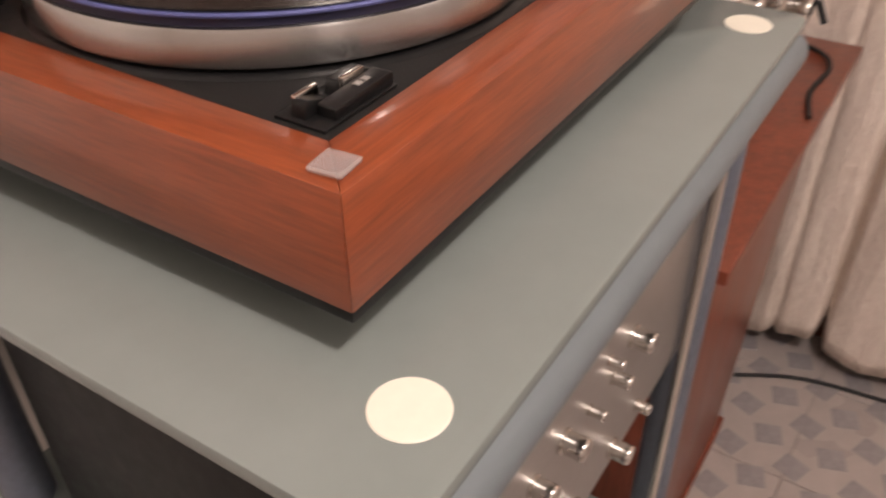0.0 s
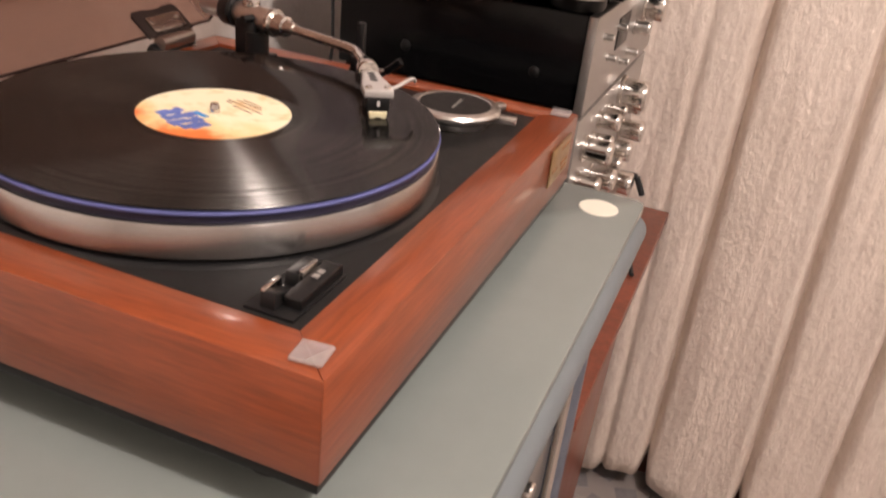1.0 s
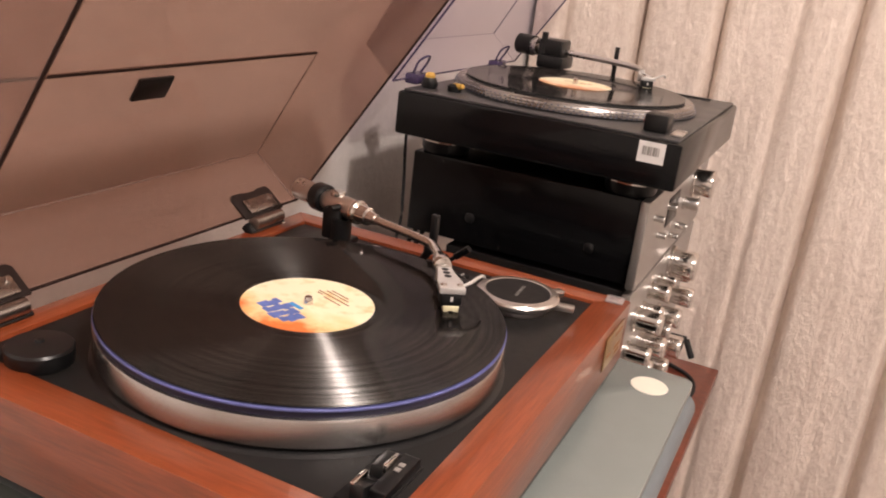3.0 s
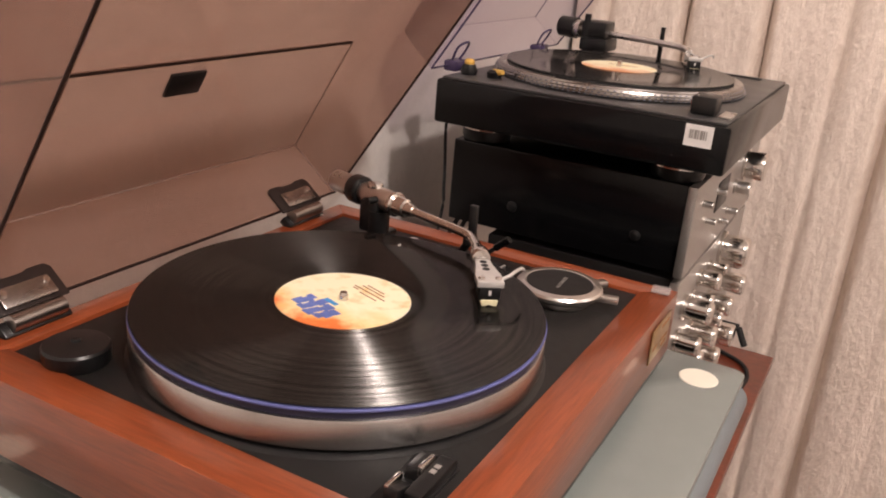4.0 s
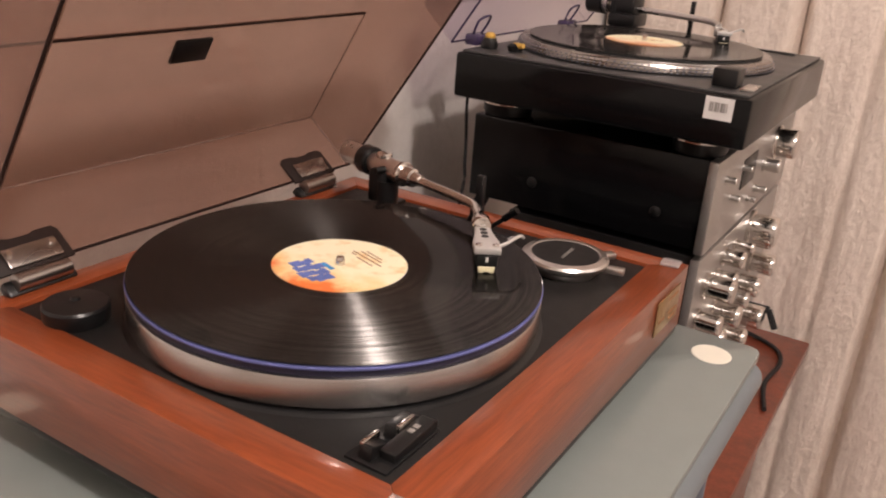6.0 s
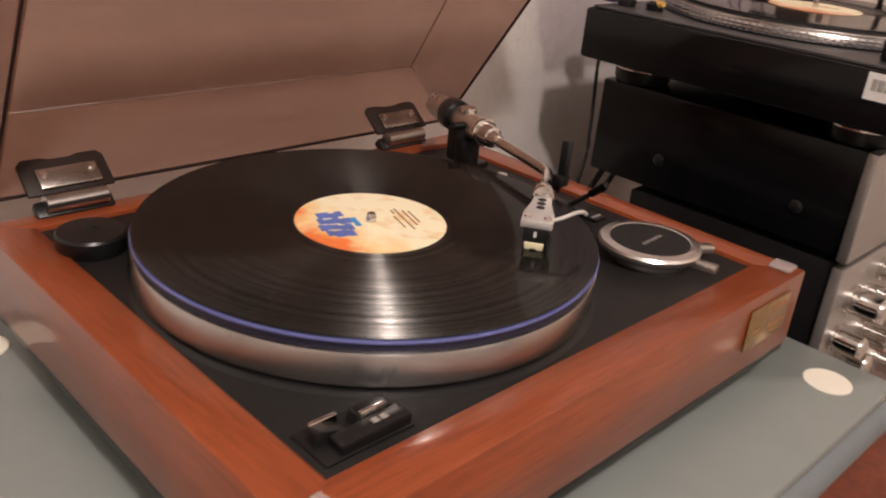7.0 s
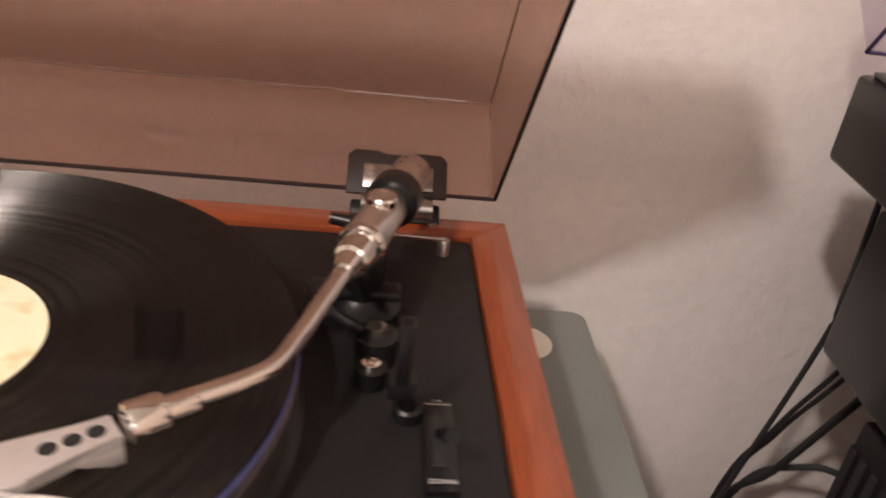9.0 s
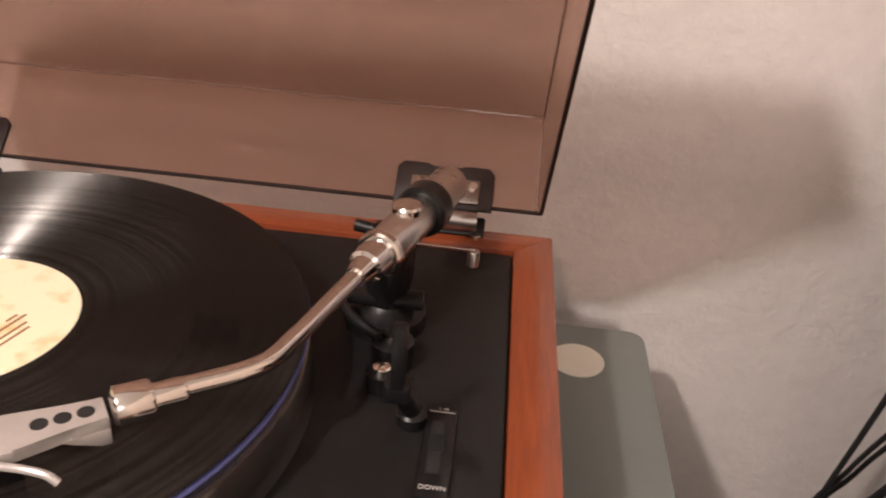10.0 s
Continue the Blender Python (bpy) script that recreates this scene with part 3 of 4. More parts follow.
for v in pl.data.vertices:
    v.co += Vector(tt.location)
# Solid black disc stands in for the shade between platter and deck.
rpart("platter_gap_shade", lathe([(0, -0.0024), (0.154, -0.0024), (0.152, -0.0012), (0.146, 0.0018), (0, 0.0018)], 96, (*RC, 0)), BLACK, tt, "black disc added as the shade in the gap under the platter")
rpart("platter_mat", lathe([(0, 0.0228), (0.1490, 0.0228), (0.1498, 0.0276), (0, 0.0276)], 128, (*RC, 0)), NAVY, tt, "dark blue mat")
rpart("mat_edge", lathe([(0, 0.0277), (0.1508, 0.0277), (0.1513, 0.0289), (0.1508, 0.0300), (0, 0.0302)], 128, (*RC, 0)), BLUE, tt, "violet-blue mat edge")
rpart("spindle", lathe([(0.0035, 0.03), (0.0035, 0.0355), (0.0026, 0.0378), (0, 0.0385)], 24, (*RC, 0)), CHROME, tt)


def record(name, at, label, paper, inks=True):
    rec = thing(name, at, label, "record")
    part("disc", lathe([(0.0505, 0.0), (0.1500, 0.0), (0.1505, 0.0007), (0.1500, 0.0015), (0.1465, 0.0013), (0.0600, 0.0013), (0.0590, 0.0011), (0.0505, 0.0011)], 160), VINYL, rec, "black grooved vinyl")
    lab = part("paper_label", lathe([(0.0037, 0.0011), (0.0502, 0.0011), (0.0503, 0.0014), (0.0037, 0.0014)], 96), paper, rec, "cream and orange paper label")
    return rec, lab


rec, lab = record("vinyl_record", (*RC, 0.0307), "black long-playing record with a cream and orange label", LABEL)
rng = random.Random(5)
for row in range(4):
    v = 0.0150 - 0.0098 * row
    for col in range(5):
        u = -0.0345 + 0.0044 * col + (0.0022 if row % 2 else 0.0)
        h = 0.0098 * rng.uniform(0.75, 1.0)
        if (row, col) in ((0, 0), (3, 4)):
            continue
        shift = rng.uniform(-0.0016, 0.0016)
        part("printed_letter", box(u - 0.0023, u + 0.0023, v - h / 2 + shift, v + h / 2 + shift, 0.0014, 0.00155), INK_BLUE, lab, "blue lettering block", pose(0, 0, 0, 0, 0, -18))
part("printed_bar", box(-0.0125, -0.0085, -0.006, 0.008, 0.0014, 0.0016), INK_CYAN, lab, "cyan bar", pose(0, 0, 0, 0, 0, -18))
for i, (u, v0, v1) in enumerate(((0.018, -0.016, 0.004), (0.023, -0.020, 0.016), (0.0275, -0.014, 0.012), (0.031, -0.010, 0.010), (0.020, 0.008, 0.014))):
    part("printed_line", box(u - 0.0006, u + 0.0006, v0, v1, 0.0014, 0.00155), INK_BROWN, lab, "brown line of print", pose(0, 0, 0, 0, 0, -18))

# start and stop lever at the front corner of the deck
TT0 = Matrix.Translation(-Vector(tt.location))
rpart("lever_base", box(0.036, 0.090, 0.037, 0.066, -0.0026, -0.0008, 0.0006), BLACK, tt, "black lever surround")
lever = rpart("lever_block", prism([(0.046, -0.001), (0.089, -0.001), (0.089, 0.0050), (0.0865, 0.0062), (0.047, 0.0050), (0.046, 0.0045)], "y", 0.0385, 0.0490, 0.0006), BLACK, tt, "black sloped lever block")
part("lever_tongue", prism([(0.0390, -0.001), (0.060, -0.001), (0.0575, 0.0022), (0.0420, 0.0078), (0.0405, 0.0078)], "y", 0.0500, 0.0585, 0.0005), BLACK, lever, "", TT0)
part("lever_tongue", prism([(0.064, -0.001), (0.087, -0.001), (0.087, 0.0050), (0.084, 0.0062), (0.066, 0.0062)], "y", 0.0495, 0.0600, 0.0005), BLACK, lever, "", TT0)
part("bright_bar", box(0.0405, 0.0560, 0.0560, 0.0588, -0.001, 0.0088, 0.0005), CHROME, lever, "bright lever bar", TT0)
part("bright_bar", box(0.0650, 0.0805, 0.0490, 0.0518, 0.001, 0.0092, 0.0005), CHROME, lever, "bright lever bar", TT0)
for u in (0.068, 0.0735):
    part("printed_mark", box(u, u + 0.0038, 0.0425, 0.0462, 0.0057, 0.0062), INK_GREY, lever, "", TT0)

# single adapter
adapter = rpart("adapter_puck", lathe([(0, -0.0025), (0.0215, -0.0025), (0.0225, -0.001), (0.0228, 0.009), (0.0215, 0.0108), (0.012, 0.0122), (0.0036, 0.0128), (0.0030, 0.0146), (0, 0.0152)], 56, (0.049, 0.313, 0)), BLACK, tt, "round black puck on the deck corner")

# dial with a bright rim
GX, GY = 0.368, 0.086
dial = rpart("speed_dial", lathe([(0, -0.0025), (0.028, -0.0025), (0.029, 0.003), (0.034, 0.0045), (0.0375, 0.0075), (0.0380, 0.0105), (0.0365, 0.0125), (0.0305, 0.0135), (0.0295, 0.0130), (0.0295, 0.0125), (0, 0.0125)], 80, (GX, GY, 0)), SATIN, tt, "round dial with a satin silver rim")
part("dial_face", lathe([(0, 0.0126), (0.0293, 0.0126), (0.0293, 0.0131), (0, 0.0133)], 64), DECK, dial, "charcoal face", Matrix.Translation(Vector((GX, GY, 0)) - Vector(tt.location)))
words("dial_lettering", "AUTOMATIC", 0.0048, INK_GREY, dial, Matrix.Translation(Vector((GX, GY - 0.002, 0.01345)) - Vector(tt.location)) @ pose(0, 0, 0, 0, 0, 4), "grey word AUTOMATIC")
for a in (-78, -33):
    tab = box(0.033, 0.052, -0.0045, 0.0045, 0.003, 0.0085, 0.001)
    part("dial_tab", tab, SATIN, dial, "small silver tab", Matrix.Translation(Vector((GX, GY, 0)) - Vector(tt.location)) @ pose(0, 0, 0, 0, 0, a))

# cueing plate
rpart("cue_plate", box(0.3895, 0.4030, 0.149, 0.203, -0.0024, 0.0008, 0.0006), BLACK, tt, "black cueing plate with white lettering")
cue = rpart("cue_slot", box(0.3925, 0.3985, 0.162, 0.194, 0.0007, 0.0016, 0.0003), RUBBER, tt)
words("up_lettering", "UP", 0.0036, WHITE_INK, tt, Matrix.Translation(Vector((0.3968, 0.2062, -0.0023)) - Vector(tt.location)), "white word UP")
words("down_lettering", "DOWN", 0.0034, WHITE_INK, tt, Matrix.Translation(Vector((0.3962, 0.1540, 0.0010)) - Vector(tt.location)), "white word DOWN")
part("bright_line", box(0.3905, 0.4020, 0.2005, 0.2012, 0.0008, 0.0012), INK_GREY, tt, "", Matrix.Translation(-Vector(tt.location)))
cl = rpart("cue_lever", rod((0.396, 0.182, 0.001), (0.3965, 0.160, 0.020), 0.0022), BLACK, tt, "black cueing lever")
part("lever_tip", rod((0.3965, 0.163, 0.0175), (0.3965, 0.150, 0.029), 0.0034), GLOSS, cl, "black lever tip", Matrix.Translation(-Vector(tt.location)))
# arm rest
rest = rpart("arm_rest", join(lathe([(0, -0.0025), (0.007, -0.0025), (0.007, 0.003), (0.0048, 0.005), (0, 0.005)], 28, (0.383, 0.196, 0)), rod((0.383, 0.196, 0.003), (0.3775, 0.182, 0.026), 0.0042, 0.0038),
                              box(0.3715, 0.3830, 0.1765, 0.1865, 0.022, 0.032, 0.0015), box(0.3742, 0.3802, 0.1760, 0.1835, 0.030, 0.0605, 0.0012)), BLACK, tt, "black arm rest post")
# tonearm
PV = Vector((0.360, 0.272, 0.0))
arm = rpart("arm_base", join(lathe([(0, -0.0025), (0.021, -0.0025), (0.021, 0.006), (0.014, 0.009), (0.011, 0.012), (0.011, 0.040), (0, 0.040)], 40, (PV.x, PV.y, 0)),
                             box(0.334, 0.380, 0.262, 0.275, 0.012, 0.018, 0.002), box(0.350, 0.372, 0.268, 0.288, 0.018, 0.050, 0.003)), BLACK, tt, "black tonearm pillar")
rpart("lift_arm", join(tube([(0.334, 0.268, 0.017), (0.345, 0.245, 0.018), (0.362, 0.232, 0.016)], 0.0028), lathe([(0, -0.0025), (0.0105, -0.0025), (0.0105, 0.012), (0.007, 0.014), (0, 0.014)], 28, (0.368, 0.236, 0)),
                       lathe([(0, -0.0025), (0.008, -0.0025), (0.008, 0.007), (0, 0.007)], 24, (0.366, 0.218, 0))), BLACK, tt, "black arm lift")
rpart("lift_screw", lathe([(0, 0.007), (0.0045, 0.007), (0.0045, 0.0095), (0.003, 0.0105), (0, 0.0105)], 20, (0.366, 0.218, 0)), CHROME, tt)
rpart("lift_screw", lathe([(0, 0.014), (0.005, 0.014), (0.005, 0.0165), (0, 0.0165)], 20, (0.368, 0.236, 0)), CHROME, tt)
ZA = 0.050
BEND = Vector((0.3295, 0.161, ZA))
ax = (Vector((0.3855, 0.342, ZA)) - BEND).normalized()
def along(s):
    return BEND + ax * s
H0 = Vector((0.2426, 0.0965, 0.0500))
hd = Vector((0.82, 0.575, 0.0)).normalized()
HB = H0 + hd * 0.047
rpart("arm_tube", tube([tuple(HB + hd * 0.014), tuple(HB + hd * 0.024 + Vector((0, 0, 0.001))), tuple(BEND + Vector((-0.004, -0.004, 0))), tuple(along(0.016)), tuple(along(0.045)), tuple(along(0.078))], 0.0041, 20, 8), CHROME, tt, "bent chrome arm tube")
rpart("arm_collar", rod(along(0.070), along(0.100), 0.008, profile=[(0, 0.0052), (0.3, 0.0068), (0.34, 0.0086), (0.8, 0.0094), (0.84, 0.0086), (1, 0.0086)], seg=32), CHROME, tt)
rpart("arm_body", rod(along(0.096), along(0.142), 0.0118, seg=36, profile=[(0, 0.0094), (0.04, 0.0103), (0.96, 0.0103), (1, 0.0096)]), SATIN, tt, "silver pivot housing")
rpart("front_ring", rod(along(0.0925), along(0.0985), 0.0138, seg=40, profile=[(0, 0.0106), (0.2, 0.0117), (0.8, 0.0118), (1, 0.0108)]), CHROME, tt, "polished ring in front of the pivot housing")
rpart("side_screw", rod(along(0.112) + Vector((-0.010, 0.003, 0.002)), along(0.112) + Vector((-0.020, 0.006, 0.002)), 0.0032), BLACK, tt)
rpart("pivot_cap", lathe([(0, 0.0), (0.0078, 0.0), (0.0078, 0.003), (0.0068, 0.0042), (0, 0.0044)], 28, tuple(along(0.126) + Vector((0, 0, 0.0088)))), CHROME, tt)
rpart("weight_dial", rod(along(0.142), along(0.157), 0.0155, seg=40, profile=[(0, 0.0128), (0.12, 0.0141), (0.88, 0.0141), (1, 0.0132)]), BLACK, tt, "black tracking force ring")
rpart("counterweight", rod(along(0.155), along(0.187), 0.0125, seg=40, profile=[(0, 0.0106), (0.90, 0.0109), (0.97, 0.0102), (1, 0.0086)]), SATIN, tt, "silver counterweight")
rpart("anti_skate_wire", rod(along(0.118) + Vector((0.008, -0.002, -0.004)), (0.402, 0.299, 0.0300), 0.0011), CHROME, tt)
rpart("anti_skate_weight", lathe([(0, 0), (0.0033, 0), (0.0033, 0.008), (0.0029, 0.0088), (0, 0.0088)], 24, (0.402, 0.299, 0.0215)), SATIN, tt, "small hanging silver weight")
rpart("head_collar", rod(HB + hd * 0.0015, HB + hd * 0.028, 0.0075, profile=[(0, 0.0050), (0.05, 0.0074), (0.09, 0.0078), (0.50, 0.0078), (0.54, 0.0072), (0.56, 0.0053), (0.94, 0.0053), (1, 0.0046)], seg=32), CHROME, tt, "chrome headshell collar")
side = Vector((-hd.y, hd.x, 0))
hm = Matrix.Translation(H0) @ Matrix(((hd.x, side.x, 0, 0), (hd.y, side.y, 0, 0), (0, 0, 1, 0), (0, 0, 0, 1)))


def headshell(parent, m, scale_colour=HEAD):
    base = Matrix.Translation(-Vector(parent.location)) @ m
    plan = [(0, -0.0102), (0.016, -0.0102), (0.034, -0.0062), (0.047, -0.0062), (0.047, 0.0062), (0.034, 0.0062), (0.016, 0.0102), (0, 0.0102)]
    bm = prism(plan, "z", -0.0035, 0.0015, 0.0006)
    sh = part("headshell", bm, scale_colour, parent, "silver headshell with round holes", base)
    part("skirt", prism([(0.026, -0.0034), (0.047, -0.0034), (0.047, -0.0105), (0.043, -0.0105), (0.034, -0.0055)], "y", -0.0061, 0.0061, 0.0006), scale_colour, sh)
    for hx in (0.0255, 0.0330, 0.0405):
        part("hole", lathe([(0, 0.0013), (0.0030, 0.0013), (0.0030, 0.0017), (0, 0.0017)], 24, (hx, 0, 0)), RUBBER, sh)
    for sy in (-0.0064, 0.0064):
        part("screw", lathe([(0, 0.0014), (0.0026, 0.0014), (0.0026, 0.0026), (0.0018, 0.0032), (0, 0.0032)], 20, (0.006, sy, 0)), CHROME, sh)
    part("finger_lift", tube([(0.008, -0.008, 0.0), (0.011, -0.015, 0.002), (0.018, -0.0225, 0.004), (0.024, -0.0275, 0.0035), (0.027, -0.0300, 0.001)], 0.0014, 10), HEAD, sh, "curved finger lift")
    cart = part("cartridge", box(0.0005, 0.018, -0.0080, 0.0080, -0.0140, -0.0037, 0.0008), BLACK, sh, "black phono cartridge")
    part("stylus_holder", prism([(-0.0058, -0.0180), (-0.0024, -0.0180), (-0.0012, -0.0164), (0.0012, -0.0164), (0.0024, -0.0180), (0.0058, -0.0180), (0.0064, -0.0132), (-0.0064, -0.0132)], "x", -0.0008, 0.008, 0.0005), IVORY, cart, "pale yellow stylus holder")
    part("printed_mark", box(0.0001, 0.0005, -0.001, 0.001, -0.0095, -0.0058), WHITE_INK, cart)
    return sh


headshell(tt, hm)
# bumpers and badge
for bx, by in ((0.014, 0.014), (0.438, 0.013)):
    pad = box(-0.0085, 0.0085, -0.0085, 0.0085, 0.0006, 0.0034, 0.0012, 3)
    pad.transform(Matrix.Translation((bx, by, 0)) @ pose(0, 0, 0, 0, 0, 6))
    rpart("soft_bumper", pad, BUMPER, tt, "clear soft square pad")
badge = rpart("badge", box(0.370, 0.430, -0.0016, -0.0002, -0.042, -0.010, 0.0006), GOLD, tt, "brass maker's badge")
for u0, u1, z in ((0.400, 0.424, -0.016), (0.402, 0.424, -0.030), (0.378, 0.392, -0.030), (0.406, 0.422, -0.036)):
    part("printed_bar", box(u0, u1, -0.0019, -0.0015, z - 0.0018, z + 0.0012), INK_BROWN, badge, "", Matrix.Translation(-Vector(tt.location)))
rpart("rear_screw", lathe([(0, 0.0), (0.003, 0.0), (0.003, 0.0015), (0.002, 0.0022), (0, 0.0022)], 18, (0.402, 0.3695, 0)), CHROME, tt)

# ---- the black turntable ----
X0, X1, Y0, Y1, Z0, Z1 = 0.640, 1.070, 0.012, 0.374, 0.066, 0.121
bt = thing("black_turntable", (0.86, 0.197, 0.041), "black direct-drive turntable standing on the amplifier", "turntable")
rpart("body", box(X0, X1, Y0, Y1, Z0, Z1, 0.004), GLOSS, bt, "gloss black body")
rpart("top_plate", box(X0 + 0.006, X1 - 0.006, Y0 + 0.006, Y1 - 0.006, Z1, Z1 + 0.003, 0.001), mat("dark_grey_deck", (0.045, 0.044, 0.044), 0.35, grain=0.2, scale=200), bt, "dark grey deck plate")
for fx, fy in ((0.71, 0.075), (1.01, 0.075), (0.71, 0.33), (1.01, 0.33)):
    rpart("foot", lathe([(0, 0.041), (0.030, 0.041), (0.032, 0.046), (0.032, 0.056), (0.024, 0.062), (0.024, 0.0665), (0, 0.0665)], 32, (fx, fy, 0)), BLACK, bt)
    rpart("foot_ring", lathe([(0.0318, 0.0555), (0.0328, 0.0555), (0.0328, 0.0575), (0.030, 0.0580)], 32, (fx, fy, 0)), CHROME, bt)
C2 = (0.836, 0.204)
plat = rpart("platter", lathe([(0, 0.1245), (0.158, 0.1245), (0.166, 0.1258), (0.1662, 0.1275), (0.1646, 0.1280), (0.1646, 0.1286), (0.1655, 0.1290), (0.1650, 0.1308), (0.1634, 0.1313), (0.1634, 0.1319), (0.1640, 0.1323), (0.1630, 0.1345), (0.1612, 0.1350), (0.1612, 0.1356), (0.1605, 0.1375), (0, 0.1375)], 120, (*C2, 0)), DULL, bt, "silver platter with strobe dots")
dots = bmesh.new()
for ring_z, n in ((0.1267, 150), (0.1299, 140), (0.1334, 130)):
    for i in range(n):
        a = 2 * math.pi * i / n
        r = {0.1267: 0.1662, 0.1299: 0.1653, 0.1334: 0.1636}[ring_z]
        m4 = Matrix.Translation((C2[0] + r * math.cos(a), C2[1] + r * math.sin(a), ring_z)) @ Matrix.Rotation(a, 4, "Z")
        bmesh.ops.create_cube(dots, size=1.0, matrix=m4 @ Matrix.Diagonal((0.0006, 0.0026, 0.0014, 1)))
tagged(rpart("strobe_dots", dots, POST, bt, "small dark strobe dots round the platter"), kind="stuff")
rpart("slipmat", lathe([(0, 0.1377), (0.150, 0.1377), (0.150, 0.1395), (0, 0.1395)], 80, (*C2, 0)), RUBBER, bt)
rpart("spindle", lathe([(0.0036, 0.139), (0.0036, 0.148), (0, 0.150)], 16, (*C2, 0)), CHROME, bt)
rec2, lab2 = record("vinyl_record", (*C2, 0.1397), "black record with a pale orange label on the far turntable", LABEL2)
part("printed_line", box(0.015, 0.0165, -0.02, 0.02, 0.0014, 0.00155), INK_BROWN, lab2)
rpart("strobe_tower", box(0.668, 0.700, 0.038, 0.066, Z1 + 0.003, Z1 + 0.024, 0.003), BLACK, bt, "black strobe light tower")
rpart("strobe_lens", box(0.682, 0.6995, 0.0655, 0.069, Z1 + 0.010, Z1 + 0.018, 0.001), RED, bt, "red strobe lens")
rpart("start_button", box(0.668, 0.705, 0.020, 0.034, Z1 + 0.003, Z1 + 0.006, 0.001), SATIN, bt)
stk = rpart("sticker", box(X0 - 0.0006, X0 + 0.0004, 0.030, 0.0605, 0.0945, 0.1185), STICK, bt, "white sticker with grey print")
for i in range(9):
    y = 0.0365 + 0.0021 * i
    part("printed_bar", box(X0 - 0.0010, X0 - 0.0005, y, y + 0.0010 + 0.0006 * (i % 3), 0.103, 0.113), INK_GREY, stk, "", Matrix.Translation(-Vector(bt.location)))
# far tonearm
P2 = (1.015, 0.300)
rpart("arm_base", join(lathe([(0, Z1 + 0.003), (0.030, Z1 + 0.003), (0.030, Z1 + 0.010), (0.018, Z1 + 0.014), (0.016, Z1 + 0.046), (0, Z1 + 0.046)], 40, (*P2, 0)), box(P2[0] - 0.030, P2[0] + 0.026, P2[1] - 0.026, P2[1] + 0.018, Z1 + 0.016, Z1 + 0.036, 0.004), box(P2[0] - 0.022, P2[0] + 0.022, P2[1] - 0.020, P2[1] + 0.020, Z1 + 0.034, Z1 + 0.060, 0.004), rod((P2[0] - 0.018, P2[1] + 0.012, Z1 + 0.036), (P2[0] - 0.018, P2[1] + 0.012, Z1 + 0.070), 0.005)), BLACK, bt, "black tonearm base")
rpart("counterweight", rod((1.026, 0.338, 0.165), (1.034, 0.366, 0.165), 0.016), BLACK, bt)
rpart("weight_ring", rod((1.023, 0.328, 0.165), (1.026, 0.338, 0.165), 0.0135), SATIN, bt)
rpart("arm_tube", tube([(1.023, 0.330, 0.165), (1.015, 0.300, 0.164), (1.005, 0.225, 0.1625), (0.995, 0.172, 0.161), (0.982, 0.152, 0.159), (0.966, 0.144, 0.157)], 0.0046, 14), SATIN, bt, "bent silver arm tube")
h2 = Matrix.Translation((0.925, 0.124, 0.1545)) @ pose(0, 0, 0, 0, 0, 25)
headshell(bt, h2)
rpart("arm_rest", join(rod((1.020, 0.200, Z1 + 0.003), (1.020, 0.200, Z1 + 0.062), 0.0035), rod((1.020, 0.200, Z1 + 0.03), (1.004, 0.200, Z1 + 0.042), 0.003)), BLACK, bt)
rpart("pitch_slider", box(1.040, 1.052, 0.05, 0.15, Z1 + 0.003, Z1 + 0.005, 0.001), BLACK, bt)
# second cover
cover2 = dust_cover("dust_cover", 0.648, 1.072, (0.386, 0.130), (0.429, 0.170), (0.360, 0.290), (0.250, 0.460), (0.185, 0.430), CLEAR, CLEAR_EDGE, "clear acrylic dust cover standing open on the black turntable")
for hx in (0.705, 0.985):
    rpart("hinge", join(box(hx - 0.016, hx + 0.016, 0.372, 0.392, Z1 + 0.002, Z1 + 0.016, 0.003), tube([(hx - 0.012, 0.382, Z1 + 0.014), (hx - 0.016, 0.372, Z1 + 0.034), (hx, 0.366, Z1 + 0.040), (hx + 0.012, 0.374, Z1 + 0.030), (hx + 0.012, 0.384, Z1 + 0.014)], 0.0016)), CLEAR_EDGE, cover2, "violet plastic hinge")
plug = thing("spare_cartridge", (0.685, 0.352, Z1 + 0.003), "small yellow and black spare cartridge on the deck", "cartridge")
rpart("holder", lathe([(0, Z1 + 0.003), (0.010, Z1 + 0.003), (0.011, Z1 + 0.008), (0.008, Z1 + 0.016), (0, Z1 + 0.016)], 24, (0.685, 0.352, 0)), BLACK, plug)
rpart("yellow_cap", lathe([(0, Z1 + 0.0161), (0.0065, Z1 + 0.0161), (0.0068, Z1 + 0.0195), (0.0045, Z1 + 0.0225), (0, Z1 + 0.023)], 24, (0.685, 0.352, 0)), YELLOW, plug)
plug2 = thing("spare_stylus", (0.690, 0.318, Z1 + 0.003), "black stylus holder with a yellow tip on the deck", "stylus")
rpart("holder", lathe([(0, Z1 + 0.003), (0.009, Z1 + 0.003), (0.010, Z1 + 0.010), (0.006, Z1 + 0.013), (0, Z1 + 0.013)], 24, (0.690, 0.318, 0)), BLACK, plug2)
rpart("tip", rod((0.690, 0.318, Z1 + 0.009), (0.684, 0.304, Z1 + 0.012), 0.005, 0.003), YELLOW, plug2)

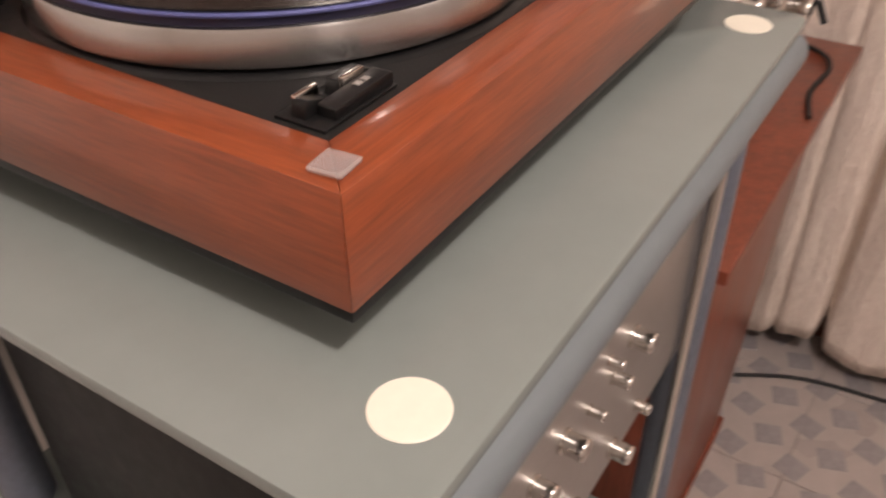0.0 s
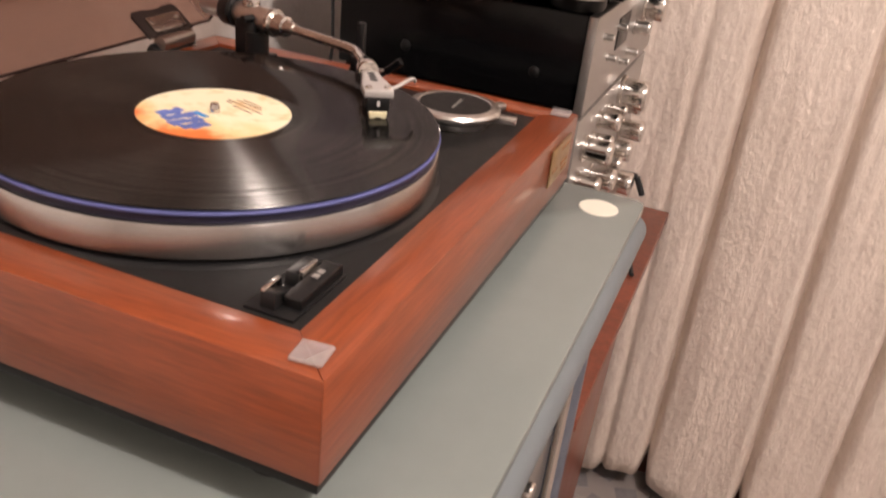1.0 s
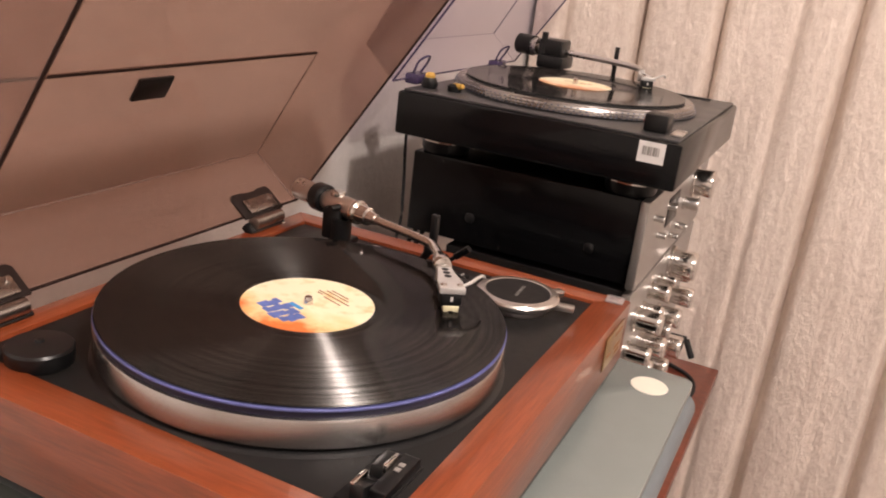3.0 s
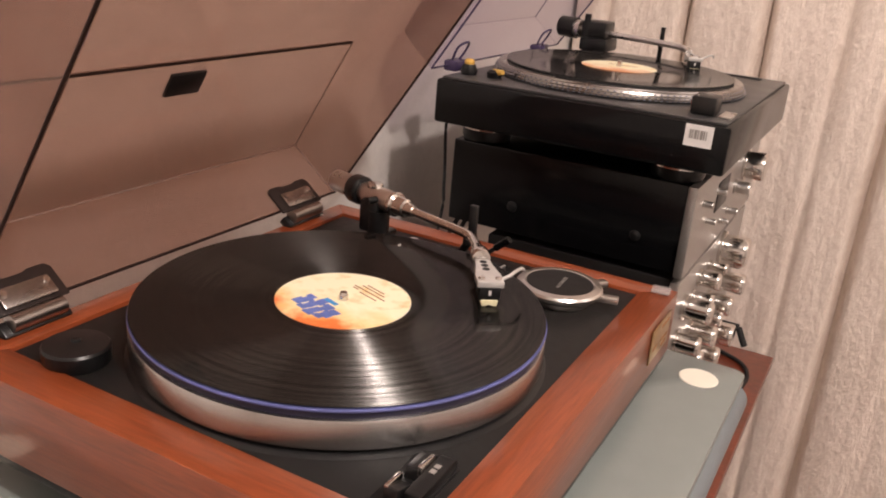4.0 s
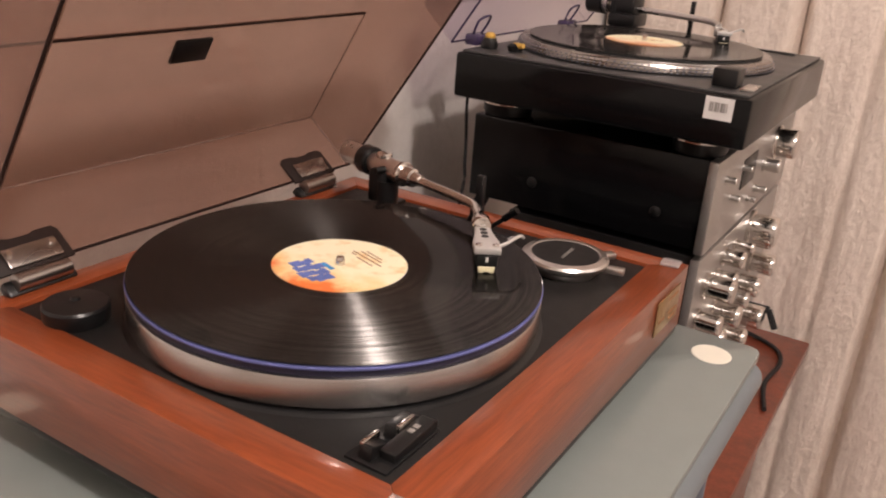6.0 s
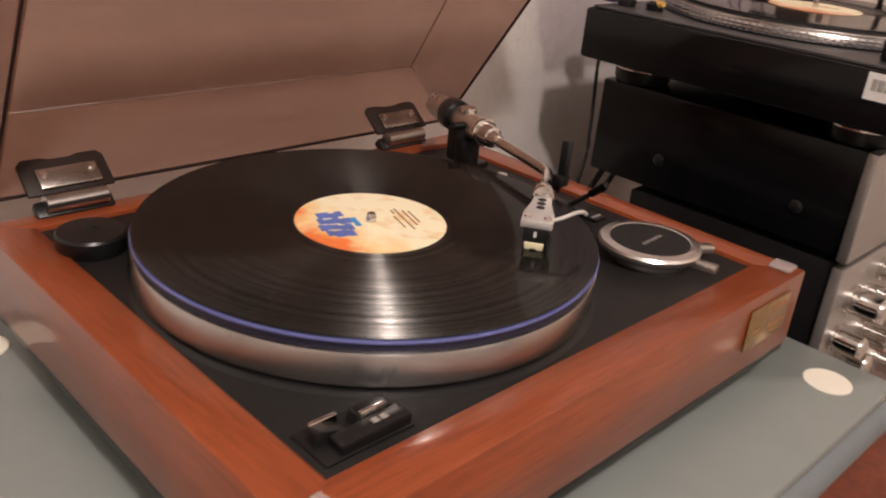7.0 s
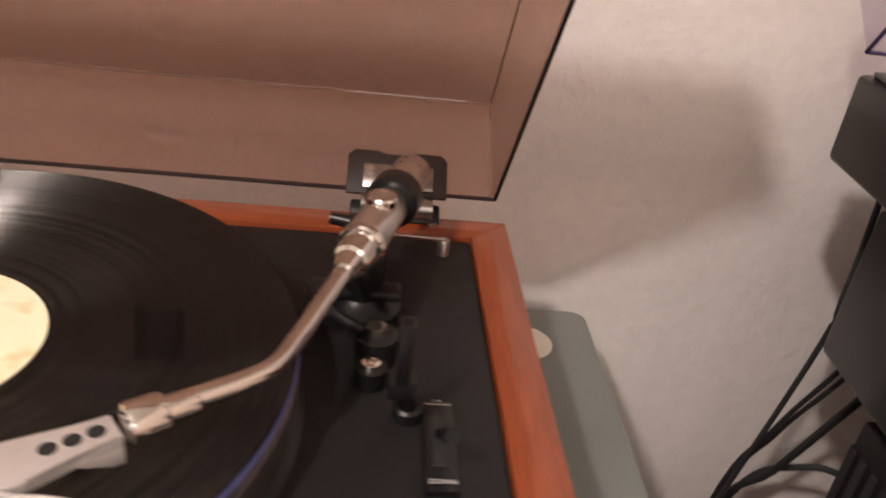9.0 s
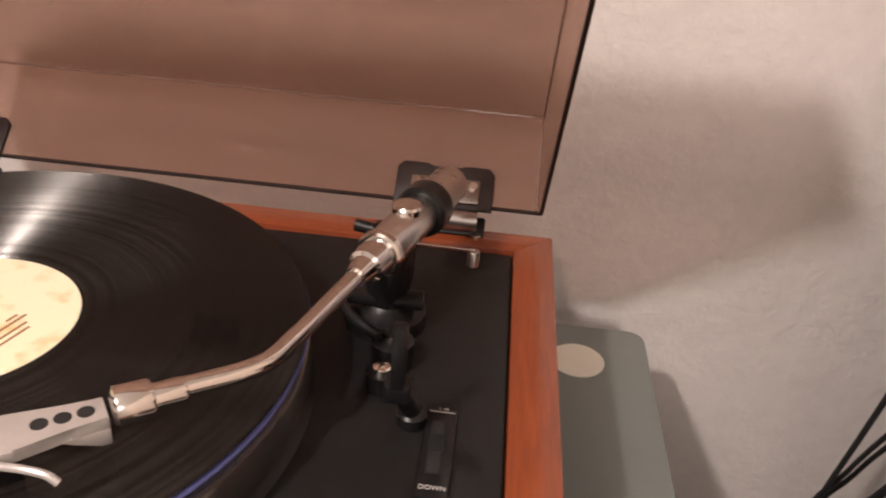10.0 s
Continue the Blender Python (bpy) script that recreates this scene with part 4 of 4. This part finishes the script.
# ---- leads behind the amplifier ----
for nm, pts, r in (("signal_lead", [(0.705, 0.355, -0.065), (0.703, 0.37, -0.10), (0.696, 0.40, -0.18), (0.686, 0.43, -0.30), (0.665, 0.445, -0.7)], 0.0020),
                   ("signal_lead", [(0.715, 0.355, -0.065), (0.713, 0.38, -0.12), (0.708, 0.41, -0.19), (0.696, 0.44, -0.31), (0.675, 0.455, -0.7)], 0.0020),
                   ("speaker_lead", [(0.745, 0.355, -0.065), (0.740, 0.39, -0.15), (0.726, 0.42, -0.24), (0.700, 0.45, -0.34), (0.665, 0.46, -0.7)], 0.0034),
                   ("mains_lead", [(0.80, 0.300, -0.24), (0.78, 0.39, -0.225), (0.745, 0.42, -0.235), (0.71, 0.44, -0.29), (0.67, 0.45, -0.5)], 0.0030),
                   ("turntable_lead", [(0.690, 0.376, 0.080), (0.692, 0.382, 0.05), (0.692, 0.378, -0.03), (0.690, 0.382, -0.10), (0.67, 0.43, -0.4)], 0.0022)):
    tagged(part(nm, tube(pts, r), RUBBER), "black lead hanging behind the amplifier stack", "cable", "leads behind the stack")
ps = thing("power_strip", (0.62, 0.44, FLOOR), "black power strip on end behind the cabinet", "power strip")
rpart("strip_body", box(0.60, 0.645, 0.41, 0.475, FLOOR, -0.335, 0.006), BLACK, ps)
rpart("strip_socket", box(0.605, 0.640, 0.4065, 0.4105, -0.42, -0.38, 0.002), RUBBER, ps)
tagged(part("curtain_lead", tube([(1.30, 0.02, FLOOR + 0.005), (1.37, -0.12, FLOOR + 0.005), (1.40, -0.32, FLOOR + 0.005), (1.44, -0.55, FLOOR + 0.005), (1.48, -0.9, FLOOR + 0.005)], 0.0045), RUBBER), "black lead lying on the tiles below the curtain", "cable")

# ---- floor pieces ----
tile_me = finish(box(-0.149, 0.149, -0.149, 0.149, -0.004, 0.0, 0.0015, 1), "tile", TILE)
for i in range(-5, 6):
    for j in range(-8, 2):
        x, y = 1.22 + 0.30 * i, -0.30 + 0.30 * j + 0.3
        if x > 1.66 or x < -1.0:
            continue
        ob = new("tile", tile_me)
        ob.matrix_basis = Matrix.Translation((x, y, FLOOR))
        ob.parent = floor
rows_in = [(u, v) for u in range(10) for v in range(14) if (u + v) % 2 == 0]
inlay_me = finish(box(-0.027, 0.027, -0.027, 0.027, -0.001, 0.0008, 0.0006, 1), "inlay", TILE_G)
for u, v in rows_in:
    ob = new("inlay", inlay_me)
    ob.matrix_basis = Matrix.Translation((0.98 + 0.064 * u, -0.80 + 0.064 * v, FLOOR)) @ pose(0, 0, 0, 0, 0, 20 if u % 2 else -20)
    ob.parent = floor
